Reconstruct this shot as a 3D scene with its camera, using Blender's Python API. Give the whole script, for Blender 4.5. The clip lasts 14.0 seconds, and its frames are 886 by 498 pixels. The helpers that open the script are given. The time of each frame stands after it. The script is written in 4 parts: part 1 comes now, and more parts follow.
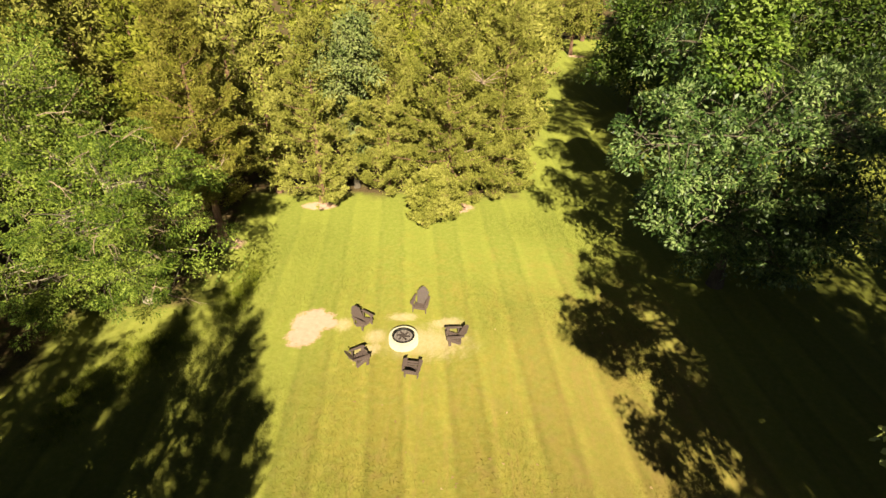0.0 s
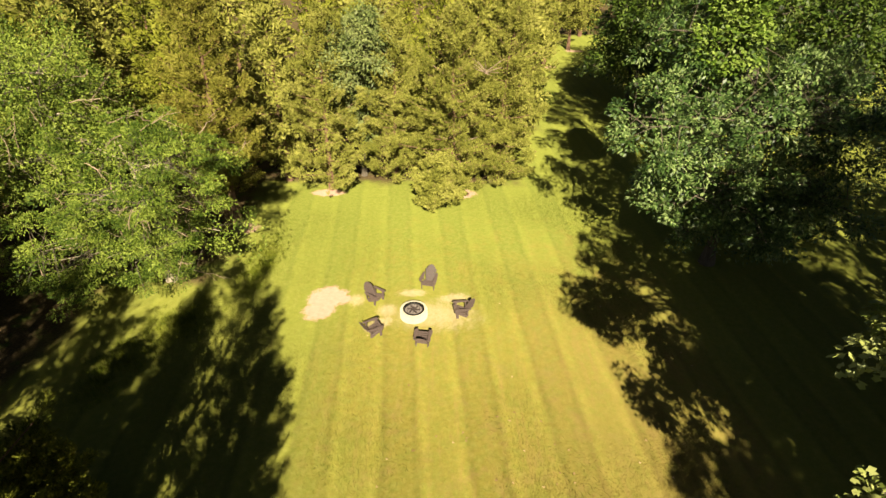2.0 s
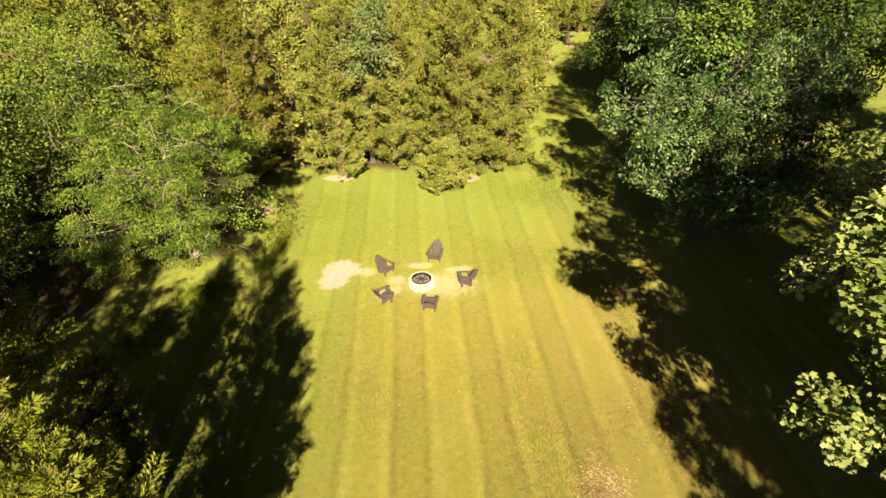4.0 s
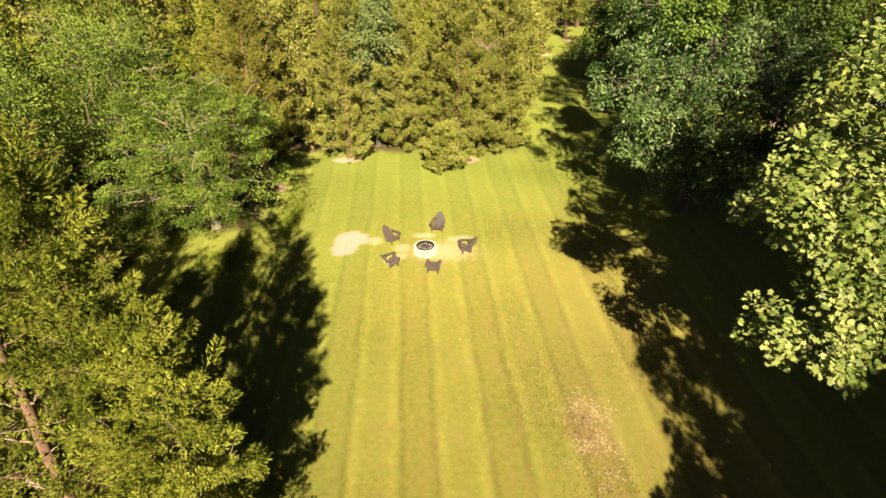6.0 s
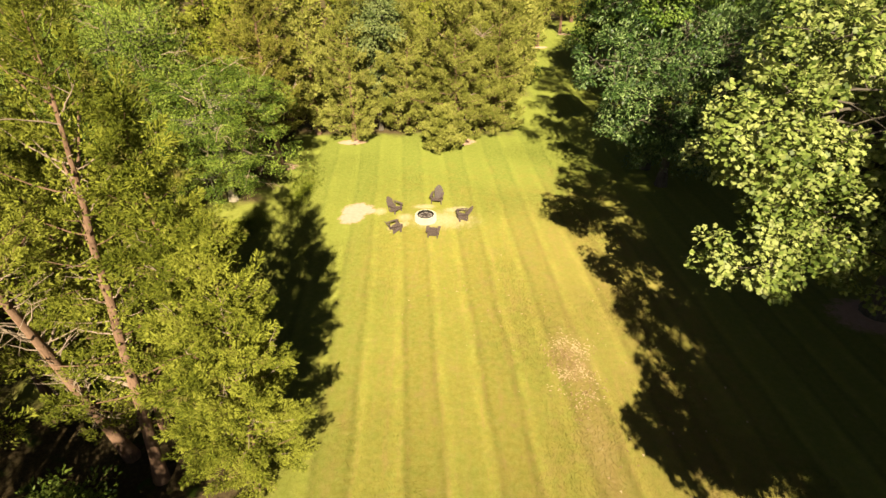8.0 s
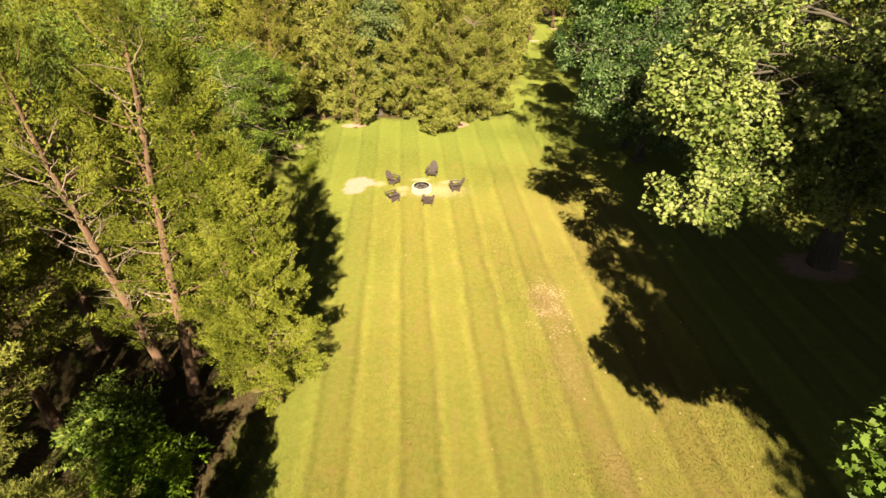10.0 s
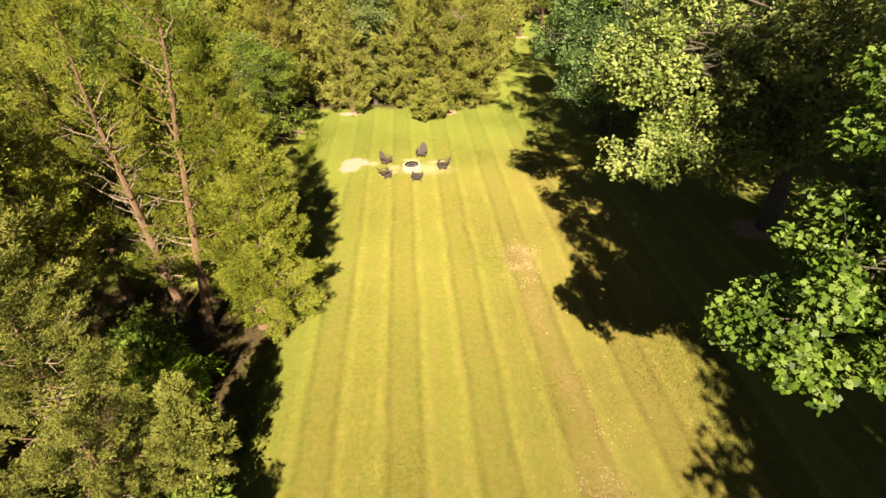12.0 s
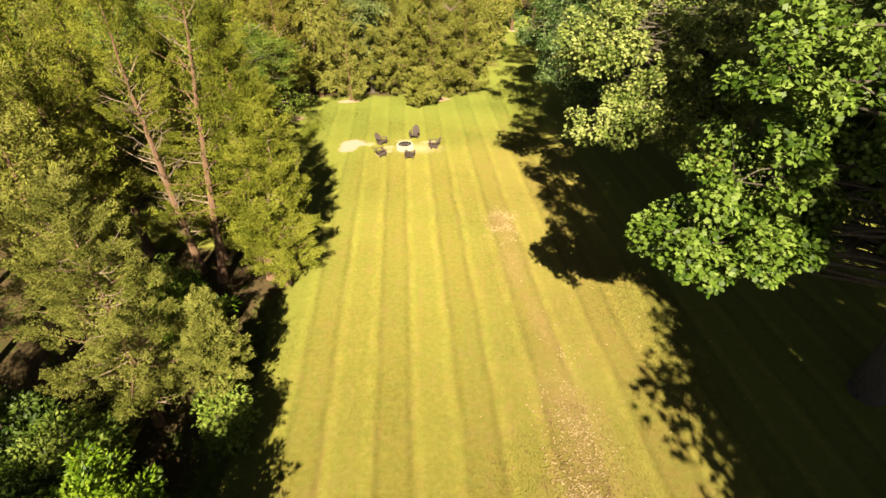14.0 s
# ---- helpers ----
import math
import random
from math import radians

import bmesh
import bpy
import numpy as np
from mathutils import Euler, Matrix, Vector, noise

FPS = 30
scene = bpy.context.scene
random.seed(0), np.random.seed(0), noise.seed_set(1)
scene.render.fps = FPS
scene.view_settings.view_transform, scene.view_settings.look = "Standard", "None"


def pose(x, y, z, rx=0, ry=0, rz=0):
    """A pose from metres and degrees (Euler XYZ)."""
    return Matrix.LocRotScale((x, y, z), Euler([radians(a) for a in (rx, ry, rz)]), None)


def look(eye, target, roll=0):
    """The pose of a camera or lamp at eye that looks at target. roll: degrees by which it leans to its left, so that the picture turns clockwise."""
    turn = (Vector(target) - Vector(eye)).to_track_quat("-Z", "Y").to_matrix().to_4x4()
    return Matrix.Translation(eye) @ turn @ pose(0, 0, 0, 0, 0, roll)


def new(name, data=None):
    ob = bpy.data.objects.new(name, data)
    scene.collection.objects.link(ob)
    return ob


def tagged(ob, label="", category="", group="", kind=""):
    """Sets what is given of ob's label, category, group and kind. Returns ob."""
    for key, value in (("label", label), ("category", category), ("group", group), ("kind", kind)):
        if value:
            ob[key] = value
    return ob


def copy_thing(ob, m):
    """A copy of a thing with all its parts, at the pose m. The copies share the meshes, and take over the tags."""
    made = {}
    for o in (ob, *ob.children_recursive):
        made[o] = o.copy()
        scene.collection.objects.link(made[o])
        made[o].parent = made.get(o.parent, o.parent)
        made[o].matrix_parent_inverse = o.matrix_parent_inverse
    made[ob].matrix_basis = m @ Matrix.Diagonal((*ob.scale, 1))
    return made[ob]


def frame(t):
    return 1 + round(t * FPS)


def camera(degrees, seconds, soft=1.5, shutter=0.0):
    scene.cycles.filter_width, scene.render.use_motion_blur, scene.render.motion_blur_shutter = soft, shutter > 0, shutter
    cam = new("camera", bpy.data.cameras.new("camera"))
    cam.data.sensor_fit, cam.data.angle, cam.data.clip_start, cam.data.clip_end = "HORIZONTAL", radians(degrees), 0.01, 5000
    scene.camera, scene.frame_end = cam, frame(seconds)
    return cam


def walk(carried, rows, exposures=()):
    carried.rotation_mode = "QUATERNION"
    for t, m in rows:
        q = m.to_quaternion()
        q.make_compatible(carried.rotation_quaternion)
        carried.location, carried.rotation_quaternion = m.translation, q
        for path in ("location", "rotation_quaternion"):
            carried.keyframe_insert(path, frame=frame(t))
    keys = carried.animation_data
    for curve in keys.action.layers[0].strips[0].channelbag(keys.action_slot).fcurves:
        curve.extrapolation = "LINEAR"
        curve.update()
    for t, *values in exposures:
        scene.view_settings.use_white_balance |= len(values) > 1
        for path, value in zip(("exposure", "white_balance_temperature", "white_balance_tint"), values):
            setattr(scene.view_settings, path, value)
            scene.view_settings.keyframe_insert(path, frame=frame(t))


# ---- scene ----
cam = camera(79.0, 14.0, 1.5)
PATH = [
    (0, (1.6, -15.864, 14.417), (1.593, -14.182, 13.334), 0.5),
    (0.5, (1.48, -16.209, 14.42), (1.478, -14.528, 13.336), 0.5),
    (1, (1.37, -16.578, 14.431), (1.37, -14.899, 13.344), 0.5),
    (1.5, (1.283, -16.979, 14.44), (1.283, -15.301, 13.352), 0.4),
    (2, (1.223, -17.428, 14.436), (1.223, -15.75, 13.349), 0.3),
    (2.5, (1.185, -17.91, 14.429), (1.181, -16.231, 13.342), 0.1),
    (3, (1.162, -18.414, 14.414), (1.154, -16.734, 13.328), -0.1),
    (5.5, (1.123, -21.427, 14.282), (1.106, -19.746, 13.199), -0.4),
    (6, (1.131, -22.087, 14.262), (1.112, -20.407, 13.178), -0.5),
    (6.5, (1.121, -22.793, 14.242), (1.103, -21.113, 13.157), -0.4),
    (7, (1.115, -23.519, 14.222), (1.097, -21.839, 13.137), -0.6),
    (7.5, (1.14, -24.272, 14.209), (1.122, -22.592, 13.124), -0.5),
    (8, (1.196, -25.045, 14.199), (1.178, -23.365, 13.114), -0.6),
    (10.3, (1.637, -28.897, 14.1), (1.618, -27.215, 13.018), -0.8),
    (10.5, (1.696, -29.227, 14.094), (1.681, -27.541, 13.018), -0.7),
    (11, (1.888, -30.076, 14.087), (1.871, -28.391, 13.011), -0.8),
    (11.5, (2.103, -30.931, 14.091), (2.084, -29.246, 13.015), -0.9),
    (12, (2.313, -31.806, 14.09), (2.292, -30.12, 13.015), -1.1),
    (12.5, (2.5, -32.659, 14.091), (2.476, -30.973, 13.016), -1.3),
    (13, (2.686, -33.491, 14.078), (2.66, -31.805, 13.003), -1.4),
    (13.5, (2.863, -34.308, 14.057), (2.836, -32.622, 12.982), -1.4),
    (14, (3.033, -35.138, 14.034), (3.004, -33.452, 12.958), -1.7),
]
walk(cam, [(t, look(eye, target, roll)) for t, eye, target, roll in PATH], [(0.0, 1.14, 8600.0, 7.0), (14.0, 1.14, 8600.0, 7.0)])

# ---- world, sun and exposure ----
SUN_ELEVATION, SUN_FROM = radians(35.4), radians(-4.6)   # the shadows fall along +y, turned a little towards -x
world = bpy.data.worlds.new("sky")
scene.world = world
world.use_nodes = True
wn = world.node_tree.nodes
sky = wn.new("ShaderNodeTexSky")
sky.sky_type, sky.sun_disc = "NISHITA", False
sky.sun_elevation, sky.sun_rotation = SUN_ELEVATION, radians(180) - SUN_FROM
sky.dust_density, sky.air_density = 0.2, 0.18
wn["Background"].inputs["Strength"].default_value = 0.055
world.node_tree.links.new(sky.outputs[0], wn["Background"].inputs["Color"])
sun_lamp = bpy.data.lights.new("sun", "SUN")
sun_lamp.energy, sun_lamp.angle, sun_lamp.color = 5.0, radians(0.53), (0.96, 0.96, 0.9)
sun = new("sun", sun_lamp)
SHADE = Vector((math.sin(SUN_FROM) * math.cos(SUN_ELEVATION), math.cos(SUN_FROM) * math.cos(SUN_ELEVATION), -math.sin(SUN_ELEVATION)))
sun.matrix_world = look((0, -40, 60), Vector((0, -40, 60)) + SHADE)


# ---- node helpers ----
class Net:
    """A short way of writing node trees."""

    def __init__(self, name, rough=0.8, spec=0.2):
        self.mat = bpy.data.materials.new(name)
        self.mat.use_nodes = True
        self.nt = self.mat.node_tree
        self.bsdf = self.nt.nodes["Principled BSDF"]
        self.out = self.nt.nodes["Material Output"]
        self.bsdf.inputs["Roughness"].default_value = rough
        self.bsdf.inputs["Specular IOR Level"].default_value = spec
        self.bsdf.inputs["Diffuse Roughness"].default_value = 1.0

    def put(self, sock, v):
        if isinstance(v, bpy.types.NodeSocket):
            self.nt.links.new(v, sock)
        elif v is not None:
            sock.default_value = v

    def node(self, kind, **ins):
        n = self.nt.nodes.new(kind)
        for k, v in ins.items():
            self.put(n.inputs[k], v)
        return n

    def m(self, op, a, b=0.0, c=0.0):
        n = self.nt.nodes.new("ShaderNodeMath")
        n.operation = op
        for s, v in zip(n.inputs, (a, b, c)):
            self.put(s, v)
        return n.outputs[0]

    def pos(self, space="Object"):
        return self.node("ShaderNodeTexCoord").outputs[space]

    def noise(self, vec, scale, detail=4.0, rough=0.6, out="Fac", dist=0.0):
        n = self.node("ShaderNodeTexNoise", Scale=scale, Detail=detail, Roughness=rough, Distortion=dist)
        self.put(n.inputs["Vector"], vec)
        return n.outputs[out]

    def smooth(self, x, lo, hi, a=0.0, b=1.0):
        n = self.nt.nodes.new("ShaderNodeMapRange")
        n.interpolation_type = "SMOOTHSTEP"
        for k, v in (("Value", x), ("From Min", lo), ("From Max", hi), ("To Min", a), ("To Max", b)):
            self.put(n.inputs[k], v)
        return n.outputs[0]

    def mix(self, fac, a, b, blend="MIX"):
        n = self.nt.nodes.new("ShaderNodeMix")
        n.data_type, n.blend_type = "RGBA", blend
        for s, v in ((n.inputs[0], fac), (n.inputs[6], a), (n.inputs[7], b)):
            self.put(s, (*v, 1.0) if isinstance(v, tuple) and len(v) == 3 else v)
        return n.outputs[2]

    def ramp(self, fac, stops):
        n = self.nt.nodes.new("ShaderNodeValToRGB")
        while len(n.color_ramp.elements) < len(stops):
            n.color_ramp.elements.new(0.5)
        for e, (p, c) in zip(n.color_ramp.elements, stops):
            e.position, e.color = p, (*c, 1.0)
        self.put(n.inputs[0], fac)
        return n.outputs[0]

    def bump(self, height, strength, distance):
        n = self.node("ShaderNodeBump", Strength=strength, Distance=distance, Height=height)
        self.put(self.bsdf.inputs["Normal"], n.outputs[0])

    def colour(self, c):
        self.put(self.bsdf.inputs["Base Color"], (*c, 1.0) if isinstance(c, tuple) else c)


def foliage(name, dark, mid, light, rough=0.5, spec=0.3, through_leaf=0.3, clump=0.9, odd=None):
    """Leaves: each one a shade of its own, with drifts of tone through the crown and some light passing through the blade."""
    n = Net(name, rough, spec)
    geo = n.node("ShaderNodeNewGeometry")
    info = n.node("ShaderNodeObjectInfo")
    each = geo.outputs["Random Per Island"]
    drift = n.smooth(n.noise(geo.outputs["Position"], clump, 3.0), 0.34, 0.66)
    f = n.m("ADD", n.m("MULTIPLY", each, 0.55), n.m("MULTIPLY", drift, 0.45))
    f = n.m("ADD", f, n.m("MULTIPLY", n.m("SUBTRACT", info.outputs["Random"], 0.5), 0.16))
    c = n.ramp(f, ((0.22, dark), (0.5, mid), (0.8, light)))
    if odd:
        c = n.mix(n.smooth(n.noise(geo.outputs["Position"], clump * 2.3, 2.0), 0.6, 0.72), c, odd)
    n.colour(c)
    leaf = n.node("ShaderNodeBsdfTranslucent")
    n.put(leaf.inputs["Color"], n.mix(0.5, c, light, "MIX"))
    both = n.node("ShaderNodeMixShader", Fac=through_leaf)
    n.put(both.inputs[1], n.bsdf.outputs[0])
    n.put(both.inputs[2], leaf.outputs[0])
    n.put(n.out.inputs["Surface"], both.outputs[0])
    return n.mat


def bark(name, dark, light, scale=9.0):
    n = Net(name, 0.9, 0.1)
    p = n.pos()
    st = n.node("ShaderNodeMapping", Scale=(1, 1, 0.18))
    n.put(st.inputs["Vector"], p)
    grain = n.noise(st.outputs[0], scale * 2, 6.0, 0.7)
    patch = n.noise(p, 1.3, 3.0)
    n.colour(n.mix(n.smooth(patch, 0.35, 0.7, 0.0, 0.5), n.ramp(grain, ((0.3, dark), (0.7, light))), light))
    n.bump(grain, 0.8, 0.03)
    return n.mat


# ---- materials ----
CEDAR_OLIVE = foliage("cedar_olive", (0.135, 0.142, 0.027), (0.25, 0.247, 0.05), (0.36, 0.342, 0.09), 0.7, 0.12, 0.12, odd=(0.26, 0.21, 0.075))
CEDAR_GOLD = foliage("cedar_gold", (0.09, 0.1, 0.02), (0.2, 0.2, 0.042), (0.31, 0.3, 0.08), 0.7, 0.12, 0.12)
CEDAR_GREEN = foliage("cedar_green", (0.08, 0.094, 0.012), (0.183, 0.195, 0.025), (0.305, 0.306, 0.052), 0.7, 0.12, 0.12, odd=(0.19, 0.155, 0.045))
CEDAR_BROWN = foliage("cedar_brown", (0.12, 0.115, 0.02), (0.215, 0.2, 0.036), (0.3, 0.275, 0.06), 0.7, 0.1, 0.12, odd=(0.25, 0.16, 0.055))
# darker leaves for trees standing in shade: the shade is put into the colour
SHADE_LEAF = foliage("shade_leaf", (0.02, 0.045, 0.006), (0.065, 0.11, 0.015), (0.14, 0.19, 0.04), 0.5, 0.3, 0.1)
WALNUT_LEAF = foliage("dark_leaf", (0.024, 0.055, 0.012), (0.085, 0.152, 0.036), (0.275, 0.35, 0.13), 0.45, 0.45, 0.1)
MAPLE_PALE = foliage("pale_maple_leaf", (0.065, 0.1, 0.018), (0.205, 0.255, 0.055), (0.39, 0.41, 0.135), 0.5, 0.3, 0.12)
MAPLE_GREEN = foliage("green_maple_leaf", (0.045, 0.09, 0.01), (0.13, 0.205, 0.028), (0.25, 0.325, 0.075), 0.5, 0.3, 0.12)
LOCUST_LEAF = foliage("locust_leaf", (0.042, 0.08, 0.011), (0.15, 0.205, 0.03), (0.3, 0.36, 0.072), 0.6, 0.2, 0.12)
BLUE_LEAF = foliage("blue_green_leaf", (0.075, 0.11, 0.03), (0.17, 0.21, 0.065), (0.27, 0.3, 0.11), 0.5, 0.3, 0.12)
BUSH_LEAF = foliage("bright_bush_leaf", (0.06, 0.12, 0.008), (0.14, 0.24, 0.016), (0.27, 0.37, 0.035), 0.5, 0.3, 0.2)
CEDAR_BARK = bark("cedar_bark", (0.09, 0.047, 0.03), (0.29, 0.17, 0.11))
GREY_BARK = bark("grey_bark", (0.06, 0.046, 0.034), (0.17, 0.14, 0.105))
PALE_BARK = bark("pale_bark", (0.2, 0.16, 0.11), (0.5, 0.42, 0.31))
DEAD_WOOD = bark("dead_wood", (0.17, 0.11, 0.075), (0.44, 0.33, 0.24))


BAND_SLANT, BAND_START, BAND_WIDTH, BAND_LIGHT = 0.0705, 0.01, 2.785, 0.555   # the mower's passes


def ground_material():
    n = Net("lawn", 0.9, 0.1)
    p = n.pos()
    sep = n.node("ShaderNodeSeparateXYZ")
    n.put(sep.inputs[0], p)
    x, y = sep.outputs[0], sep.outputs[1]
    wob = n.noise(p, 0.55, 4.0)
    fine = n.noise(p, 34.0, 5.0, 0.75)
    mid = n.noise(p, 5.0, 5.0, 0.7)
    broad = n.noise(p, 0.16, 3.0)
    blot = n.noise(p, 1.1, 4.0, 0.65)
    # mown bands along the lawn: the light on leaning blades put into the colour, a light pass and a dark pass by turns,
    # each rolled edge a little stronger
    u = n.m("ADD", x, n.m("MULTIPLY", y, BAND_SLANT))
    u = n.m("ADD", u, n.m("MULTIPLY", n.m("SUBTRACT", n.noise(p, 0.35, 3.0), 0.5), 0.3))
    ph = n.m("FRACT", n.m("DIVIDE", n.m("SUBTRACT", u, BAND_START), BAND_WIDTH))
    light_band = n.m("MULTIPLY", n.smooth(ph, 0.0, 0.05), n.smooth(ph, 0.53, 0.58, 1.0, 0.0))

    def near(c, w):
        return n.smooth(n.m("ABSOLUTE", n.m("SUBTRACT", ph, c)), 0.0, w, 1.0, 0.0)

    edge_light = n.m("MAXIMUM", near(0.07, 0.1), near(0.48, 0.1))
    edge_dark = n.m("MAXIMUM", near(0.6, 0.07), near(0.96, 0.07))
    band = n.m("ADD", n.m("MULTIPLY", light_band, 0.07), n.m("MULTIPLY", edge_light, 0.13))
    band = n.m("SUBTRACT", band, n.m("MULTIPLY", edge_dark, 0.13))
    band = n.m("MULTIPLY", band, n.smooth(n.noise(p, 0.7, 4.0, 0.7), 0.34, 0.62, 0.45, 1.25))
    band = n.m("MULTIPLY", band, n.smooth(y, 8.0, -12.0, 0.5, 1.05))
    # lush towards the far end and the edges, parched towards the near middle
    dry = n.smooth(n.m("ADD", y, n.m("MULTIPLY", n.m("SUBTRACT", blot, 0.5), 22.0)), 9.0, -5.0, 0.0, 1.0)
    dry = n.m("MULTIPLY", dry, n.smooth(n.m("ABSOLUTE", n.m("SUBTRACT", x, 4.2)), 5.5, 8.5, 1.0, 0.25))
    dry = n.m("MULTIPLY", dry, n.smooth(broad, 0.25, 0.55, 0.55, 1.0))
    dry = n.m("MULTIPLY", dry, n.smooth(n.noise(p, 2.4, 5.0, 0.7), 0.36, 0.6, 0.6, 1.1))
    lush = n.ramp(mid, ((0.25, (0.15, 0.172, 0.031)), (0.52, (0.194, 0.212, 0.044)), (0.78, (0.246, 0.255, 0.068))))
    parched = n.ramp(mid, ((0.25, (0.2, 0.162, 0.033)), (0.52, (0.264, 0.217, 0.049)), (0.78, (0.327, 0.27, 0.078))))
    c = n.mix(dry, lush, parched)
    c = n.mix(n.m("MULTIPLY", n.smooth(n.noise(p, 1.1, 6.0, 0.72), 0.5, 0.72), n.m("MULTIPLY", dry, 0.75)), c, (0.285, 0.19, 0.075))
    c = n.mix(n.m("MULTIPLY", n.smooth(n.m("ADD", x, n.m("MULTIPLY", blot, 5.0)), 4.5, 10.0), n.m("MULTIPLY", dry, 0.45)), c, (0.262, 0.18, 0.062))
    c = n.mix(n.smooth(n.noise(p, 3.3, 6.0, 0.75), 0.5, 0.74, 0.0, 0.28), c, n.mix(0.6, c, (0.3, 0.21, 0.085)))
    c = n.mix(n.smooth(n.noise(p, 2.1, 6.0, 0.75), 0.5, 0.26, 0.0, 0.28), c, n.mix(0.6, c, (0.11, 0.135, 0.022)))
    # one pass greener than the next, and long streaks where the mower scalped the turf
    c = n.mix(n.m("MULTIPLY", light_band, 0.16), c, (0.235, 0.232, 0.045))
    lie = n.node("ShaderNodeMapping", Scale=(1.0, 0.07, 1.0))
    n.put(lie.inputs["Vector"], p)
    streak = n.noise(lie.outputs[0], 3.2, 4.0, 0.65)
    c = n.mix(n.m("MULTIPLY", n.smooth(streak, 0.5, 0.7), n.m("MULTIPLY", dry, 0.5)), c, (0.3, 0.2, 0.07))
    # the bands' painted light and dark brighten or dim the turf colour
    hsv = n.node("ShaderNodeHueSaturation", Value=n.m("ADD", 0.985, band))
    n.put(hsv.inputs["Color"], c)
    c = hsv.outputs[0]
    c = n.mix(n.smooth(fine, 0.3, 0.75, 0.55, 0.0), c, n.mix(0.5, c, (0.05, 0.06, 0.01)))

    def spot(cx, cy, rx, ry, turn=0.0, lo=0.7, hi=1.1, ragged=1.3):
        dx, dy = n.m("SUBTRACT", x, cx), n.m("SUBTRACT", y, cy)
        ca, sa = math.cos(radians(turn)), math.sin(radians(turn))
        a = n.m("ADD", n.m("MULTIPLY", dx, ca / rx), n.m("MULTIPLY", dy, sa / rx))
        b = n.m("ADD", n.m("MULTIPLY", dx, -sa / ry), n.m("MULTIPLY", dy, ca / ry))
        r = n.m("SQRT", n.m("ADD", n.m("MULTIPLY", a, a), n.m("MULTIPLY", b, b)))
        r = n.m("ADD", r, n.m("MULTIPLY", n.m("SUBTRACT", n.noise(p, 2.6, 6.0, 0.78), 0.5), ragged))
        return n.smooth(r, lo, hi, 1.0, 0.0)

    def top(masks):
        out = masks[0]
        for k in masks[1:]:
            out = n.m("MAXIMUM", out, k)
        return out

    # worn straw-coloured turf round the fire pit
    straw = top([spot(0.95, -0.2, 1.75, 1.0, 0, 0.2, 1.3, 2.0), spot(1.7, 0.95, 0.8, 0.4, 10, 0.5, 1.1, 1.9), spot(-1.35, -0.75, 0.75, 0.4, 35, 0.5, 1.1, 1.9),
                 spot(-0.1, 1.3, 0.75, 0.3, 0, 0.5, 1.1, 1.9), spot(-1.1, 0.1, 0.5, 0.5, 0, 0.3, 1.2),
                 spot(-2.5, 0.8, 0.4, 0.45, 0, 0.4, 1.2)])
    c = n.mix(n.m("MULTIPLY", straw, 0.58), c, n.ramp(mid, ((0.3, (0.38, 0.28, 0.15)), (0.75, (0.52, 0.41, 0.29)))))
    # bare pinkish earth: one patch on the lawn, and round the feet of the cedars
    earth = top([spot(-3.75, 0.95, 0.95, 0.85, 35, 0.75, 1.05), spot(-3.95, 0.1, 0.8, 0.65, 40, 0.7, 1.05), spot(-3.1, 0.85, 0.45, 0.35, 0, 0.6, 1.1),
                 spot(2.0, 10.9, 1.2, 0.7), spot(-5.5, 10.9, 1.0, 0.5), spot(9.6, 34.2, 0.9, 0.5), spot(12.0, 39.9, 0.9, 0.5),
                 spot(16.2, 47.0, 1.1, 0.6), spot(-9.3, 6.8, 0.9, 0.6), spot(18.4, -8.2, 1.8, 1.2), spot(26.4, 17.2, 1.2, 0.8)])
    c = n.mix(earth, c, n.ramp(mid, ((0.25, (0.37, 0.22, 0.155)), (0.75, (0.48, 0.31, 0.235)))))
    # a strip of thatch and dry clippings
    thatch = top([spot(5.8, -10.6, 0.9, 2.0, 4, 0.0, 1.3, 2.2), spot(5.9, -14.4, 0.7, 2.0, 4, 0.0, 1.3, 2.2), spot(6.5, -18.6, 0.5, 2.0, 6, 0.0, 1.2, 2.2), spot(7.0, -23.6, 1.0, 2.9, 8, 0.0, 1.4, 2.0),
                  spot(6.4, -27.0, 1.1, 2.2, 0, 0.0, 1.3, 2.2)])
    c = n.mix(n.m("MULTIPLY", thatch, 0.42), c, n.ramp(n.noise(p, 6.0, 4.0, 0.7), ((0.3, (0.24, 0.15, 0.065)), (0.55, (0.33, 0.215, 0.1)), (0.72, (0.46, 0.325, 0.19)))))

    # leaf litter under the woods

    def box(x0, x1, y0, y1, soft=0.8):
        dx = n.m("SUBTRACT", n.m("ABSOLUTE", n.m("SUBTRACT", x, (x0 + x1) / 2)), (x1 - x0) / 2)
        dy = n.m("SUBTRACT", n.m("ABSOLUTE", n.m("SUBTRACT", y, (y0 + y1) / 2)), (y1 - y0) / 2)
        d = n.m("ADD", n.m("MAXIMUM", dx, dy), n.m("MULTIPLY", n.m("SUBTRACT", wob, 0.5), 3.0))
        return n.smooth(d, -soft, soft, 1.0, 0.0)

    litter = top([box(-90, -4.6, -90, -12.5), box(-90, -14, -14, 3), box(-90, -9.5, 2, 80), box(-90, 5.5, 12.4, 90), box(-90, 8.0, 22, 120), box(-90, 200, 56, 200)])
    lc = n.ramp(n.noise(p, 11.0, 5.0, 0.75), ((0.25, (0.035, 0.024, 0.012)), (0.5, (0.08, 0.054, 0.027)), (0.75, (0.16, 0.115, 0.055))))
    lc = n.mix(n.smooth(blot, 0.52, 0.7), lc, (0.05, 0.075, 0.012))
